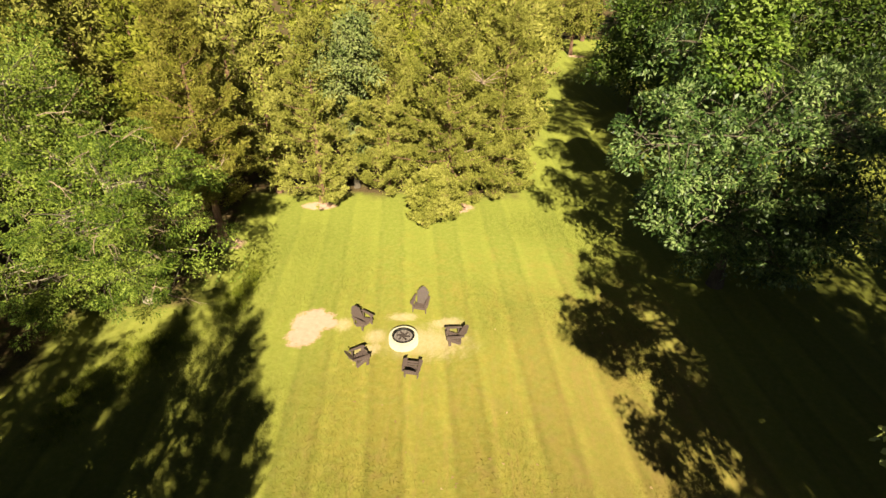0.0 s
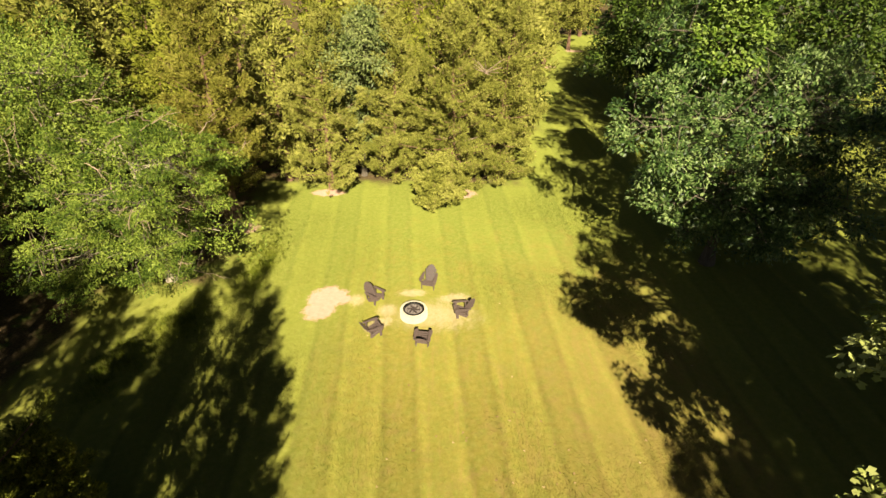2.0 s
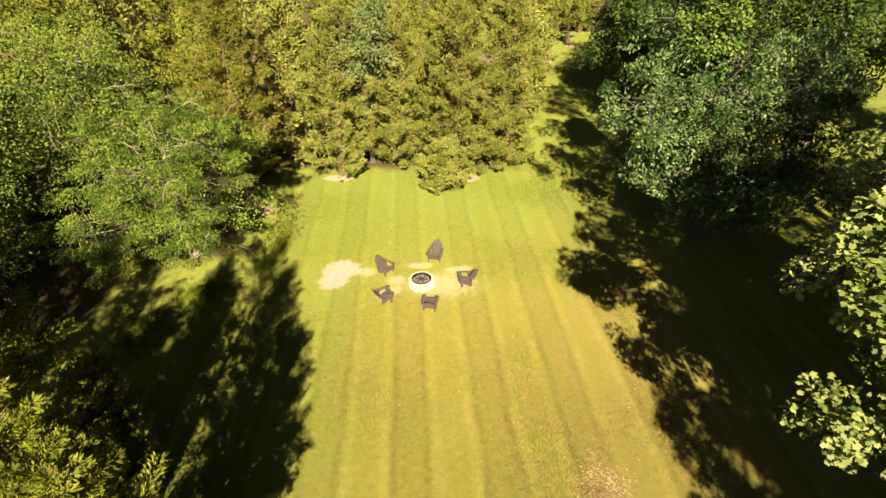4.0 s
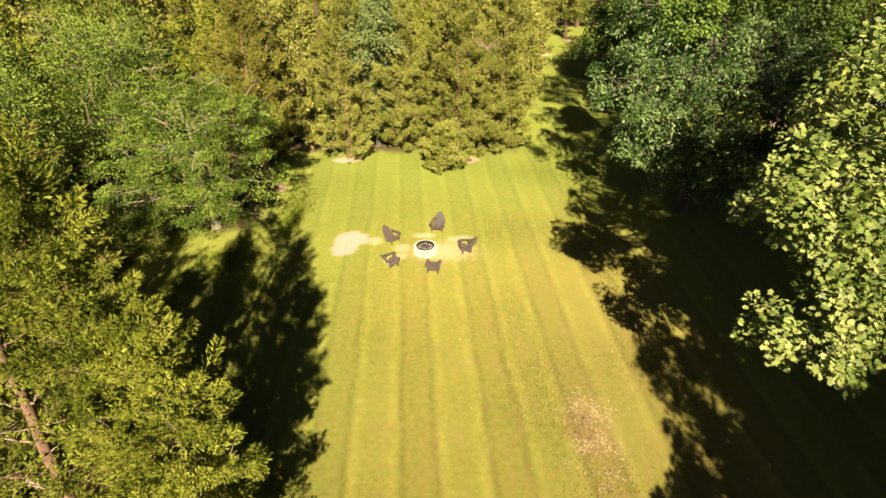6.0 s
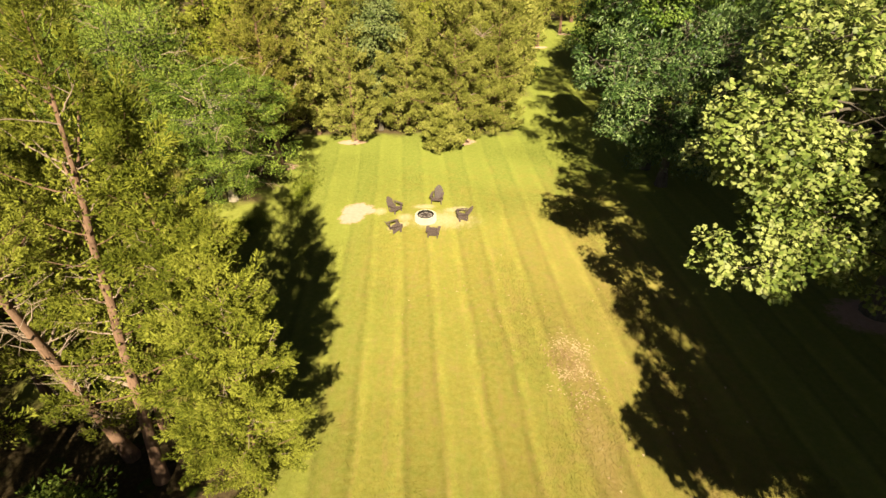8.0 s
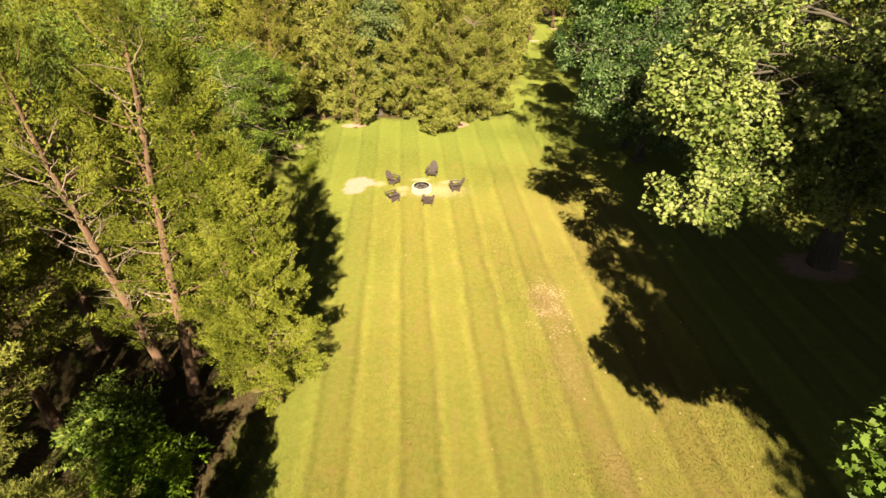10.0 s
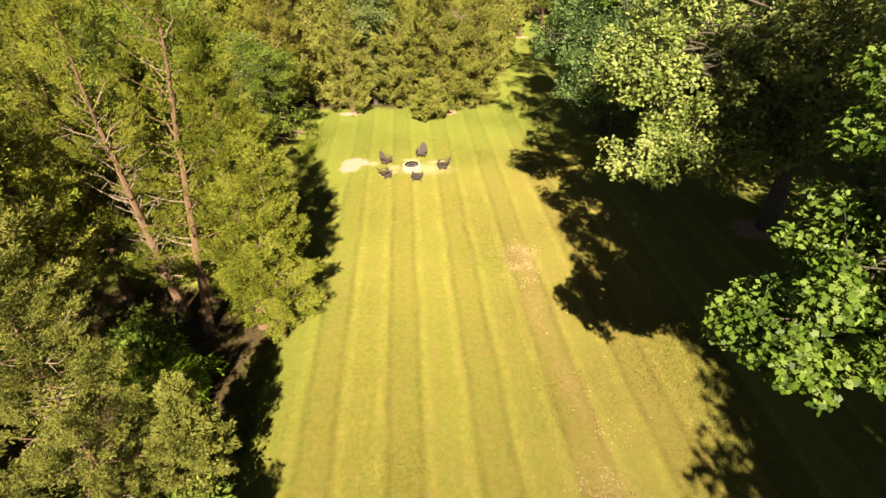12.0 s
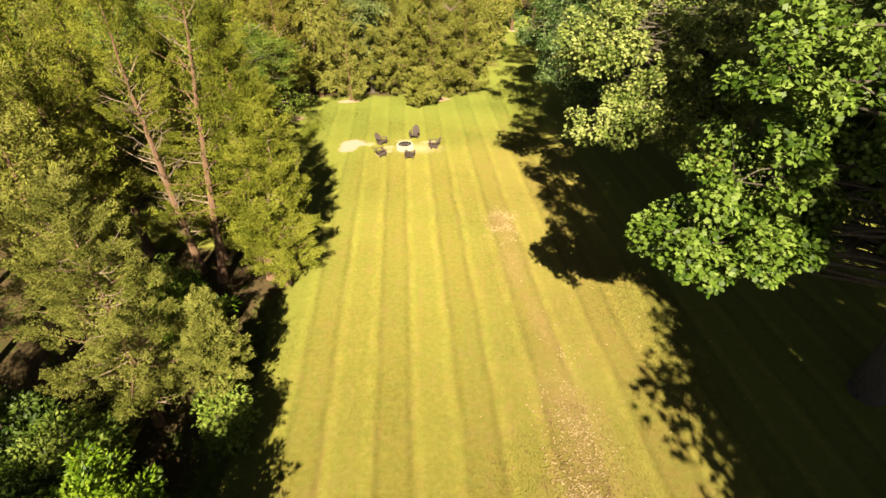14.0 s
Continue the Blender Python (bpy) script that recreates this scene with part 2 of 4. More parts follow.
    c = n.mix(litter, c, lc)
    n.colour(c)
    n.bump(n.m("ADD", n.m("MULTIPLY", fine, 0.4), n.m("MULTIPLY", mid, 0.6)), 0.35, 0.03)
    return n.mat


LAWN = ground_material()


def plain(name, base, rough, spec=0.3, metal=0.0, vary=0.25, scale=12.0, bump=0.004):
    n = Net(name, rough, spec)
    n.bsdf.inputs["Metallic"].default_value = metal
    p = n.pos()
    g = n.m("ADD", n.m("MULTIPLY", n.noise(p, scale, 5.0, 0.7), 0.6), n.m("MULTIPLY", n.noise(p, scale * 0.15, 3.0), 0.4))
    lo, hi = tuple(v * (1 - vary) for v in base), tuple(min(1, v * (1 + vary)) for v in base)
    n.colour(n.ramp(g, ((0.3, lo), (0.7, hi))))
    n.bump(g, 0.5, bump)
    return n.mat


CHAIR_BROWN = plain("brown_lumber", (0.1, 0.07, 0.06), 0.5, 0.35, scale=25)
CONCRETE = plain("pale_concrete", (0.44, 0.395, 0.3), 0.9, 0.15, vary=0.18, scale=9, bump=0.008)
BLACK_STEEL = plain("sooty_steel", (0.02, 0.018, 0.016), 0.6, 0.4, 0.6)
ASH = plain("ash", (0.17, 0.14, 0.125), 0.95, 0.1, vary=0.6, scale=18, bump=0.02)
CHAR = plain("charred_wood", (0.06, 0.045, 0.04), 0.9, 0.1, vary=0.7, scale=14, bump=0.02)
STRAW = foliage("dry_clippings", (0.2, 0.12, 0.055), (0.34, 0.225, 0.11), (0.5, 0.37, 0.21), 0.8, 0.1, 0.1)
GRASS = foliage("grass_blades", (0.09, 0.12, 0.01), (0.17, 0.2, 0.02), (0.26, 0.27, 0.045), 0.6, 0.2, 0.25)


# ---- mesh helpers ----
def unit(v):
    return v / np.maximum(np.linalg.norm(v, axis=-1, keepdims=True), 1e-9)


def mesh_of(name, verts, faces, mat, smooth=False):
    """A mesh from arrays; all faces have the same number of corners."""
    verts, faces = np.asarray(verts, np.float32), np.asarray(faces, np.int32)
    me = bpy.data.meshes.new(name)
    me.vertices.add(len(verts))
    me.vertices.foreach_set("co", verts.ravel())
    me.loops.add(faces.size)
    me.loops.foreach_set("vertex_index", faces.ravel())
    me.polygons.add(len(faces))
    me.polygons.foreach_set("loop_start", np.arange(0, faces.size, faces.shape[1], dtype=np.int32))
    me.update(calc_edges=True)
    me.validate()
    if smooth:
        me.polygons.foreach_set("use_smooth", np.ones(len(faces), bool))
    me.materials.append(mat)
    return me


def hang(name, me, parent, label="", kind=""):
    ob = new(name, me)
    ob.parent = parent
    return tagged(ob, label, kind=kind)


def part(name, bm, mat, parent, label=""):
    me = bpy.data.meshes.new(name)
    bm.to_mesh(me)
    bm.free()
    me.materials.append(mat)
    return hang(name, me, parent, label)


def thing(name, x, y, label, category, group="", turn=0.0, z=0.0):
    ob = new(name)
    ob.empty_display_size = 0.3
    ob.matrix_basis = pose(x, y, z, 0, 0, turn)
    return tagged(ob, label, category, group)


def tube(points, radii, sides=6):
    pts, radii = np.asarray(points, float), np.asarray(radii, float)
    d = unit(np.gradient(pts, axis=0))
    ref = np.where(np.abs(d[:, 2:3]) > 0.9, np.array([[1.0, 0, 0]]), np.array([[0, 0, 1.0]]))
    a = unit(np.cross(d, ref))
    b = np.cross(d, a)
    ang = np.linspace(0, 2 * np.pi, sides, endpoint=False)
    ring = pts[:, None] + radii[:, None, None] * (np.cos(ang)[None, :, None] * a[:, None] + np.sin(ang)[None, :, None] * b[:, None])
    n = len(pts)
    i = np.arange(n - 1)[:, None] * sides + np.arange(sides)
    j = np.arange(n - 1)[:, None] * sides + (np.arange(sides) + 1) % sides
    return ring.reshape(-1, 3), np.stack([i, j, j + sides, i + sides], -1).reshape(-1, 4)


def joined(pieces):
    vs, fs, k = [], [], 0
    for v, f in pieces:
        vs.append(v)
        fs.append(f + k)
        k += len(v)
    return np.concatenate(vs), np.concatenate(fs)


OVAL = np.array([(0, 0, 0), (0.45, 0.5, 0.07), (1, 0, -0.08), (0.45, -0.5, 0.07)])
SPRAY = np.array([(0, 0, 0), (0.62, 0.5, 0.05), (1, 0, 0.0), (0.55, -0.5, 0.05)])
BLADE = np.array([(0, -0.5, 0), (0, 0.5, 0), (1, 0, 0)])
LOBED = np.array([(0, 0, 0), (0.12, 0.5, 0.04), (0.5, 0.3, -0.02), (1, 0, -0.12), (0.5, -0.3, -0.02), (0.12, -0.5, 0.04)])
STAR = np.array([(0, 0, 0), (0.02, 0.46, 0.03), (0.36, 0.25, 0.02), (0.58, 0.52, -0.06), (1, 0, -0.1),
                 (0.58, -0.52, -0.06), (0.36, -0.25, 0.02), (0.02, -0.46, 0.03)])


def blades(at, along, normal, length, width, shape):
    """One leaf of that shape at every place, as arrays."""
    a = unit(along)
    b = unit(np.cross(normal, a))
    c = np.cross(a, b)
    L, W = length[:, None, None], width[:, None, None]
    v = at[:, None] + L * shape[None, :, 0:1] * a[:, None] + W * shape[None, :, 1:2] * b[:, None] + L * shape[None, :, 2:3] * c[:, None]
    k = len(shape)
    return v.reshape(-1, 3), np.arange(len(at) * k).reshape(-1, k)


# ---- trees ----
def cedar_tree(x, y, height, radius, foot, label, leaf, seed, branches=70, tufts=14, per_tuft=40, blade=(0.19, 0.065), plume=0.2, lean=(0.0, 0.0),
               one_side=None, trunk_radius=None, turn=0.0, group="cedars", bare=0.0, mat_bark=None, limbs_shown=False, dead_sticks=None):
    """A red cedar: straight tapering trunk, rising boughs all the way up, ragged plumes of scaly sprays. foot: where the boughs begin.
    one_side: (azimuth, how strongly the boughs favour it). bare: share of the height whose boughs are dead sticks.
    dead_sticks: (how many, lowest, highest, longest), bare forked sticks along the trunk."""
    rng = np.random.default_rng(seed)
    top = thing("cedar_tree", x, y, label, "tree", group, turn)
    s = np.linspace(0, 1, 12)
    wav = np.cumsum(rng.normal(0, 0.05, (12, 2)), 0) * s[:, None]
    line = np.c_[lean[0] * s + wav[:, 0], lean[1] * s + wav[:, 1], s * height * 0.97]
    r0 = trunk_radius or 0.017 * height
    rad = r0 * (1 - 0.92 * s)
    rad[0] *= 1.35
    v, f = tube(line, rad, 9)
    trunk = hang("trunk", mesh_of("trunk", v, f, mat_bark or CEDAR_BARK, True), top)
    sticks, dead, places, dirs, outs, inner = [], [], [], [], [], []
    for i in range(branches):
        h = foot / height + (1 - foot / height) * ((i + rng.random()) / branches) ** 1.12
        az = i * 2.39996 + rng.normal(0, 0.35)
        k = (h - foot / height) / (1 - foot / height)
        prof = (0.62 + 0.38 * min(1, k / 0.22)) * (1 - k) ** 0.62 + 0.07
        reach = radius * prof * rng.uniform(0.58, 1.14)
        if one_side:
            reach *= 1 + one_side[1] * (math.cos(az - one_side[0]) - 0.4)
            if reach < 0.25:
                continue
        rise = rng.uniform(0.12, 0.5) + 0.55 * k
        start = np.array([np.interp(h, s, line[:, 0]), np.interp(h, s, line[:, 1]), h * height * 0.97])
        way = np.array([math.cos(az), math.sin(az), 0.0])
        q = np.linspace(0, 1, 5)
        bend = rng.normal(0, 0.08, 2)
        pts = start + way * (reach * q)[:, None] + np.array([-way[1], way[0], 0]) * (bend[0] * reach * q**2)[:, None]
        pts[:, 2] += reach * (rise * q**1.6 - 0.18 * q * (1 - k))
        sticks_here = tube(pts, np.linspace(max(0.012, 0.016 * reach), 0.006, 5), 4)
        if k < bare:
            if rng.random() < 0.4:
                dead.append(sticks_here)
            continue
        (dead if limbs_shown and rng.random() < 0.3 else sticks).append(sticks_here)
        for t in rng.uniform(0.03, 0.46, int(6 + 105 * reach / radius)):
            inner.append(np.array([np.interp(t, q, pts[:, j]) for j in range(3)]) + rng.normal(0, 0.11 * reach, 3))
        for _ in range(max(3, int(tufts * reach / radius + 2))):
            t = 0.42 + 0.62 * rng.random() ** 0.7
            p = np.array([np.interp(t, q, pts[:, j]) for j in range(3)])
            wide = (0.1 * reach + 0.075) * math.sin(min(1.0, 0.25 + t * 0.75) * math.pi) ** 0.5 + 0.05
            side = rng.normal(0, wide, 3)
            side[2] = side[2] * 0.55 + 0.05
            places.append(p + side)
            dirs.append(way * 0.8 + np.array([0, 0, 0.3 + 0.55 * k]) + rng.normal(0, 0.22, 3))
            outs.append(unit(side) + way * 0.45 + np.array([0, 0, 0.45]))
    # the leader
    for h in np.linspace(0.86, 1.0, 14):
        side = rng.normal(0, 0.1, 3)
        places.append(np.array([np.interp(h, s, line[:, 0]), np.interp(h, s, line[:, 1]), h * height]) + side)
        dirs.append(np.array([0, 0, 1.0]) + rng.normal(0, 0.3, 3))
        outs.append(unit(side))
    P, D, O = np.array(places), unit(np.array(dirs)), unit(np.array(outs))
    n = len(P) * per_tuft
    size = np.repeat(rng.uniform(0.7, 1.3, len(P)), per_tuft)
    ball = unit(rng.normal(0, 1, (n, 3)))
    Dn, On = np.repeat(D, per_tuft, 0), np.repeat(O, per_tuft, 0)
    # each plume: a feather of sprays that fan out from its axis and taper to the tip, their faces turned outwards
    q1 = rng.random(n)
    radial = unit(ball - Dn * (ball * Dn).sum(1, keepdims=True))
    at = np.repeat(P, per_tuft, 0) + (Dn * ((q1 - 0.35) * 2.3)[:, None] + radial * (0.72 * (1 - 0.8 * q1) * rng.random(n) ** 0.5)[:, None]) * (plume * size)[:, None]
    along = Dn * 0.75 + radial * 0.7 + rng.normal(0, 0.22, (n, 3))
    normal = radial * 0.5 + On * 0.6 + rng.normal(0, 0.5, (n, 3))
    L = rng.uniform(0.6, 1.25, n) * blade[0] * size
    outer = blades(at, along, normal, L, L * blade[1] / blade[0] * rng.uniform(0.8, 1.3, n), SPRAY)
    # the older sprays deep in the crown, packed together
    I = np.array(inner)
    n = len(I)
    L = rng.uniform(0.7, 1.3, n) * (0.6 * blade[0] + 0.07)
    v, f = joined([outer, blades(I + rng.normal(0, 0.12, (n, 3)), rng.normal(0, 1, (n, 3)), rng.normal(0, 1, (n, 3)), L, L * 0.42, SPRAY)])
    crown = hang("crown", mesh_of("crown", v, f, leaf), top, kind="stuff")
    if sticks:
        hang("bough_mass", mesh_of("bough_mass", *joined(sticks), CEDAR_BARK), top, kind="stuff")
    if dead_sticks:
        count, low, high, far = dead_sticks
        for i in range(count):
            h = (low + (high - low) * (i + rng.random()) / count) / height
            start = np.array([np.interp(h, s, line[:, 0]), np.interp(h, s, line[:, 1]), h * height * 0.97])
            az = i * 2.39996 + rng.normal(0, 0.4)
            way = unit(np.array([math.cos(az), math.sin(az), rng.uniform(0.2, 2.0)]))
            reach = far * rng.uniform(0.35, 1.0)
            q = np.linspace(0, 1, 6)
            pts = start + way * (reach * q)[:, None] + np.cumsum(rng.normal(0, 0.03, (6, 3)), 0)
            forks = [tube(pts, np.linspace(0.02, 0.006, 6), 5)]
            for _ in range(int(3 * reach)):
                k = rng.integers(2, 5)
                end = pts[k] + unit(way + rng.normal(0, 0.5, 3)) * reach * rng.uniform(0.25, 0.5)
                forks.append(tube(np.linspace(pts[k], end, 3), np.linspace(0.01, 0.004, 3), 4))
            dead.append(joined(forks))
    for d in dead:
        hang("dead_branch", mesh_of("dead_branch", *d, DEAD_WOOD), trunk, "bare weathered branch")
    return top


def broadleaf_tree(name, x, y, height, lobes, label, leaf, seed, trunk_radius, fork, limbs=14, twigs=7, sprigs=3, per_clump=45,
                   clump=0.7, size=(0.16, 0.15), shape=STAR, droop=0.15, mat_bark=None, group="", flat=0.55, dead_twigs=0, turn=0.0, fill=100, singles=0):
    """A broadleaved tree. lobes: (x, y, z, rx, ry, rz, weight), the masses of its crown from its foot; limbs run from the trunk into them,
    fork twice and carry flat clumps of leaves. fork: height of the first limb."""
    rng = np.random.default_rng(seed)
    top = thing(name, x, y, label, "tree", group, turn)
    lob = np.array(lobes, float)
    centre = np.average(lob[:, :3], axis=0, weights=lob[:, 6])
    s = np.linspace(0, 1, 10)
    tip = np.array([centre[0] * 0.5, centre[1] * 0.5, height * 0.82])
    line = tip[None] * s[:, None] ** np.array([1.8, 1.8, 1.0]) + np.cumsum(rng.normal(0, 0.07, (10, 3)), 0) * s[:, None] * np.array([1, 1, 0])
    rad = trunk_radius * (1 - 0.85 * s)
    rad[0] *= 1.5
    v, f = tube(line, rad, 10)
    trunk = hang("trunk", mesh_of("trunk", v, f, mat_bark or GREY_BARK, True), top)
    small, clumps, ways, outs = [], [], [], []
    for i in range(limbs):
        k = rng.choice(len(lob), p=lob[:, 6] / lob[:, 6].sum()) if i >= len(lob) else i
        z = 1 - 2 * ((i * 0.618 + rng.random() * 0.3) % 1.0)
        az = i * 2.39996 + rng.normal(0, 0.3)
        ring = math.sqrt(1 - z * z)
        end = lob[k, :3] + lob[k, 3:6] * np.array([ring * math.cos(az), ring * math.sin(az), z]) * rng.uniform(0.4, 0.72)
        h = min(0.97, max(fork / height / 0.82, (end[2] - 0.35 * np.linalg.norm(end[:2])) / (height * 0.82)) + rng.uniform(0, 0.06))
        start = np.array([np.interp(h, s, line[:, j]) for j in range(3)])
        q = np.linspace(0, 1, 7)
        mid = (start + end) / 2 + np.array([0, 0, 0.13 * np.linalg.norm(end - start)]) + rng.normal(0, 0.1 * np.linalg.norm(end - start), 3)
        pts = (1 - q)[:, None] ** 2 * start + 2 * (q * (1 - q))[:, None] * mid + q[:, None] ** 2 * end
        r0 = trunk_radius * 0.24 * (1 - 0.6 * h)
        v, f = tube(pts, r0 * (1 - 0.94 * q) + 0.01, 6)
        hang("limb", mesh_of("limb", v, f, mat_bark or GREY_BARK, True), trunk)
        for j in range(twigs):
            t = 1.0 if j == 0 else rng.uniform(0.3, 1.0)
            p = np.array([np.interp(t, q, pts[:, c]) for c in range(3)])
            # a fork aims for a place on the skin of one of the masses near by
            d = np.linalg.norm((p - lob[:, :3]) / lob[:, 3:6], axis=1)
            m = int(np.argmin(d + rng.uniform(0, 0.5, len(lob))))
            out = unit(unit((p - lob[m, :3]) / lob[m, 3:6]) + rng.normal(0, 0.75, 3))
            goal = lob[m, :3] + lob[m, 3:6] * out * rng.uniform(0.8, 1.06)
            step = goal - p
            reach = min(np.linalg.norm(step), 0.75 * lob[m, 3:6].mean())
            goal = p + unit(step) * reach
            bow = (p + goal) / 2 + np.array([0, 0, 0.1 * reach])
            q2 = np.linspace(0, 1, 5)
            tw = (1 - q2)[:, None] ** 2 * p + 2 * (q2 * (1 - q2))[:, None] * bow + q2[:, None] ** 2 * goal
            small.append(tube(tw, np.linspace(0.022, 0.007, 5), 4))
            for e in range(sprigs):
                t2 = 1.0 if e == 0 else rng.uniform(0.45, 0.98)
                c = np.array([np.interp(t2, q2, tw[:, a]) for a in range(3)]) + (0 if e == 0 else 1) * rng.normal(0, clump * 0.75, 3)
                clumps.append(c)
                ways.append(unit(step) + np.array([0, 0, 0.25]))
                outs.append(unit((c - lob[m, :3]) / lob[m, 3:6]))
    C, Wy = np.array(clumps), unit(np.array(ways))
    n = len(C) * per_clump
    big = np.repeat(rng.uniform(0.65, 1.25, len(C)), per_clump)
    ball = unit(rng.normal(0, 1, (n, 3)) + np.array([0, 0, 0.35])) * rng.random((n, 1)) ** 0.3
    off = ball * clump * big[:, None] * np.array([1, 1, flat])
    off[:, 2] -= droop * (off[:, 0] ** 2 + off[:, 1] ** 2) / clump
    at = np.repeat(C, per_clump, 0) + off
    at[:, 2] = np.maximum(at[:, 2], 0.15)
    On = np.repeat(unit(np.array(outs)), per_clump, 0)
    normal = unit(ball) * 0.7 + On * 0.35 + np.array([0, 0, 0.6]) + rng.normal(0, 0.27, (n, 3))
    along = unit(ball) + np.repeat(Wy, per_clump, 0) * 0.5 + np.array([0, 0, -0.35]) + rng.normal(0, 0.45, (n, 3))
    L = rng.uniform(0.65, 1.2, n) * size[0]
    W = L * size[1] / size[0]
    order = np.argsort(at[:, 0])
    alone, rest = order[:singles], order[singles:]
    crown = hang("crown", mesh_of("crown", *blades(at[rest], along[rest], normal[rest], L[rest], W[rest], shape), leaf), top, kind="stuff")
    # the leaves that reach out furthest over the lawn, one by one
    if singles:
        one = mesh_of("leaf", shape * (1.0, size[1] / size[0], 1.0), np.arange(len(shape))[None], leaf)
        a = unit(along)
        b = unit(np.cross(normal, a))
        c = np.cross(a, b)
        for i in alone:
            ob = hang("leaf", one, crown)
            ob.matrix_basis = Matrix(((a[i, 0], b[i, 0], c[i, 0], 0), (a[i, 1], b[i, 1], c[i, 1], 0), (a[i, 2], b[i, 2], c[i, 2], 0), (0, 0, 0, 1))) @ Matrix.Scale(float(L[i]), 4)
            ob.location = at[i]
    # the leaves deep inside, which close the crown against the light
    n = int(fill * (lob[:, 3] * lob[:, 4] * lob[:, 5]).sum()) + 60
    m = rng.choice(len(lob), n, p=(w := lob[:, 3] * lob[:, 4] * lob[:, 5]) / w.sum())
    I = lob[m, :3] + lob[m, 3:6] * unit(rng.normal(0, 1, (n, 3))) * (0.76 * rng.random((n, 1)) ** 0.5)
    I[:, 2] = np.maximum(I[:, 2], 0.3)
    L = rng.uniform(0.7, 1.2, n) * 1.15 * size[0]
    hang("inner_crown", mesh_of("inner_crown", *blades(I, rng.normal(0, 1, (n, 3)), rng.normal(0, 1, (n, 3)), L, L * 0.5, OVAL), leaf), top, kind="stuff")
    hang("twig_mass", mesh_of("twig_mass", *joined(small), GREY_BARK), top, kind="stuff")
    for i in range(dead_twigs):
        c = C[rng.integers(len(C))] + np.array([0, 0, clump * 0.4])
        q = np.linspace(0, 1, 6)
        pts = c + np.cumsum(rng.normal(0, 0.06, (6, 3)), 0) + unit(rng.normal(0, 1, 3) + np.array([0.4, -0.5, 0.2])) * (q * rng.uniform(0.7, 1.6))[:, None]
        forks = [tube(pts, np.linspace(0.022, 0.007, 6), 5)]
        for k in (2, 3, 4):
            end = pts[k] + unit(pts[k] - pts[0] + rng.normal(0, 0.35, 3)) * rng.uniform(0.3, 0.8)
            forks.append(tube(np.linspace(pts[k], end, 4) + rng.normal(0, 0.02, (4, 3)), np.linspace(0.012, 0.005, 4), 4))
        hang("dead_branch", mesh_of("dead_branch", *joined(forks), DEAD_WOOD), trunk, "bare grey branch")
    return top


# ---- the ground ----
def ground():
    ax = np.unique(np.concatenate([np.linspace(-40, 45, 171), np.array([-600, -300, -160, -90, -60, 60, 90, 160, 300, 600])]))
    ay = np.unique(np.concatenate([np.linspace(-50, 60, 221), np.array([-600, -300, -160, -90, -65, 80, 120, 200, 350, 700])]))
    X, Y = np.meshgrid(ax, ay)
    rng = np.random.default_rng(5)
    Z = np.zeros_like(X)
    for _ in range(10):
        k = rng.normal(0, 0.7, 2)
        Z += 0.006 * np.sin(k[0] * X + k[1] * Y + rng.uniform(0, 6))
    Z[(np.abs(X) > 60) | (np.abs(Y) > 70)] = 0
    Z -= 0.02
    m, k = len(ax), len(ay)
    i = (np.arange(k - 1)[:, None] * m + np.arange(m - 1)).ravel()
    ob = new("ground", mesh_of("ground", np.c_[X.ravel(), Y.ravel(), Z.ravel()], np.stack([i, i + 1, i + m + 1, i + m], -1), LAWN, True))
    return tagged(ob, "mown lawn striped by the mower with worn dry patches", "lawn", kind="structure")


ground()

# ---- the cedars along the far end of the lawn ----
FAR = dict(branches=72, tufts=11, per_tuft=80, blade=(0.14, 0.04), plume=0.22)
BACK = dict(branches=52, tufts=10, per_tuft=15, blade=(0.28, 0.1), plume=0.25)
cedar_tree(-5.4, 11.4, 10.0, 2.7, 0.4, "olive red cedar with bare earth round its foot", CEDAR_OLIVE, 11, **FAR)
C2 = cedar_tree(1.75, 11.6, 10.0, 3.4, 0.35, "broad olive red cedar at the lawn's edge", CEDAR_OLIVE, 12, branches=94, tufts=11, per_tuft=80, blade=(0.14, 0.04), plume=0.22, one_side=(radians(-110), 0.18), limbs_shown=True)
cedar_tree(0.95, 9.2, 2.9, 1.45, 0.25, "low bushy cedar in front of the broad one", CEDAR_OLIVE, 19, branches=40, tufts=12, per_tuft=46, blade=(0.15, 0.055), plume=0.18, trunk_radius=0.06)
cedar_tree(4.5, 12.8, 10.0, 2.5, 0.3, "olive red cedar with ragged plumes", CEDAR_OLIVE, 13, **FAR)
cedar_tree(-1.6, 12.6, 9.5, 2.4, 0.3, "dense olive red cedar among its neighbours", CEDAR_OLIVE, 14, **FAR)
cedar_tree(-9.7, 7.4, 11.5, 2.5, 2.2, "brownish red cedar with a bare lower trunk", CEDAR_BROWN, 15, **FAR)
protos = [cedar_tree(-8.2, 12.6, 11.0, 2.5, 0.8, "olive red cedar in the wood's front row", CEDAR_OLIVE, 16, **BACK),
          cedar_tree(-11.8, 10.6, 11.5, 2.3, 1.0, "dull green red cedar in the wood", CEDAR_GREEN, 17, **BACK),
          cedar_tree(9.3, 34.8, 11.0, 2.6, 2.6, "tall olive red cedar with a bare foot", CEDAR_OLIVE, 18, **BACK)]
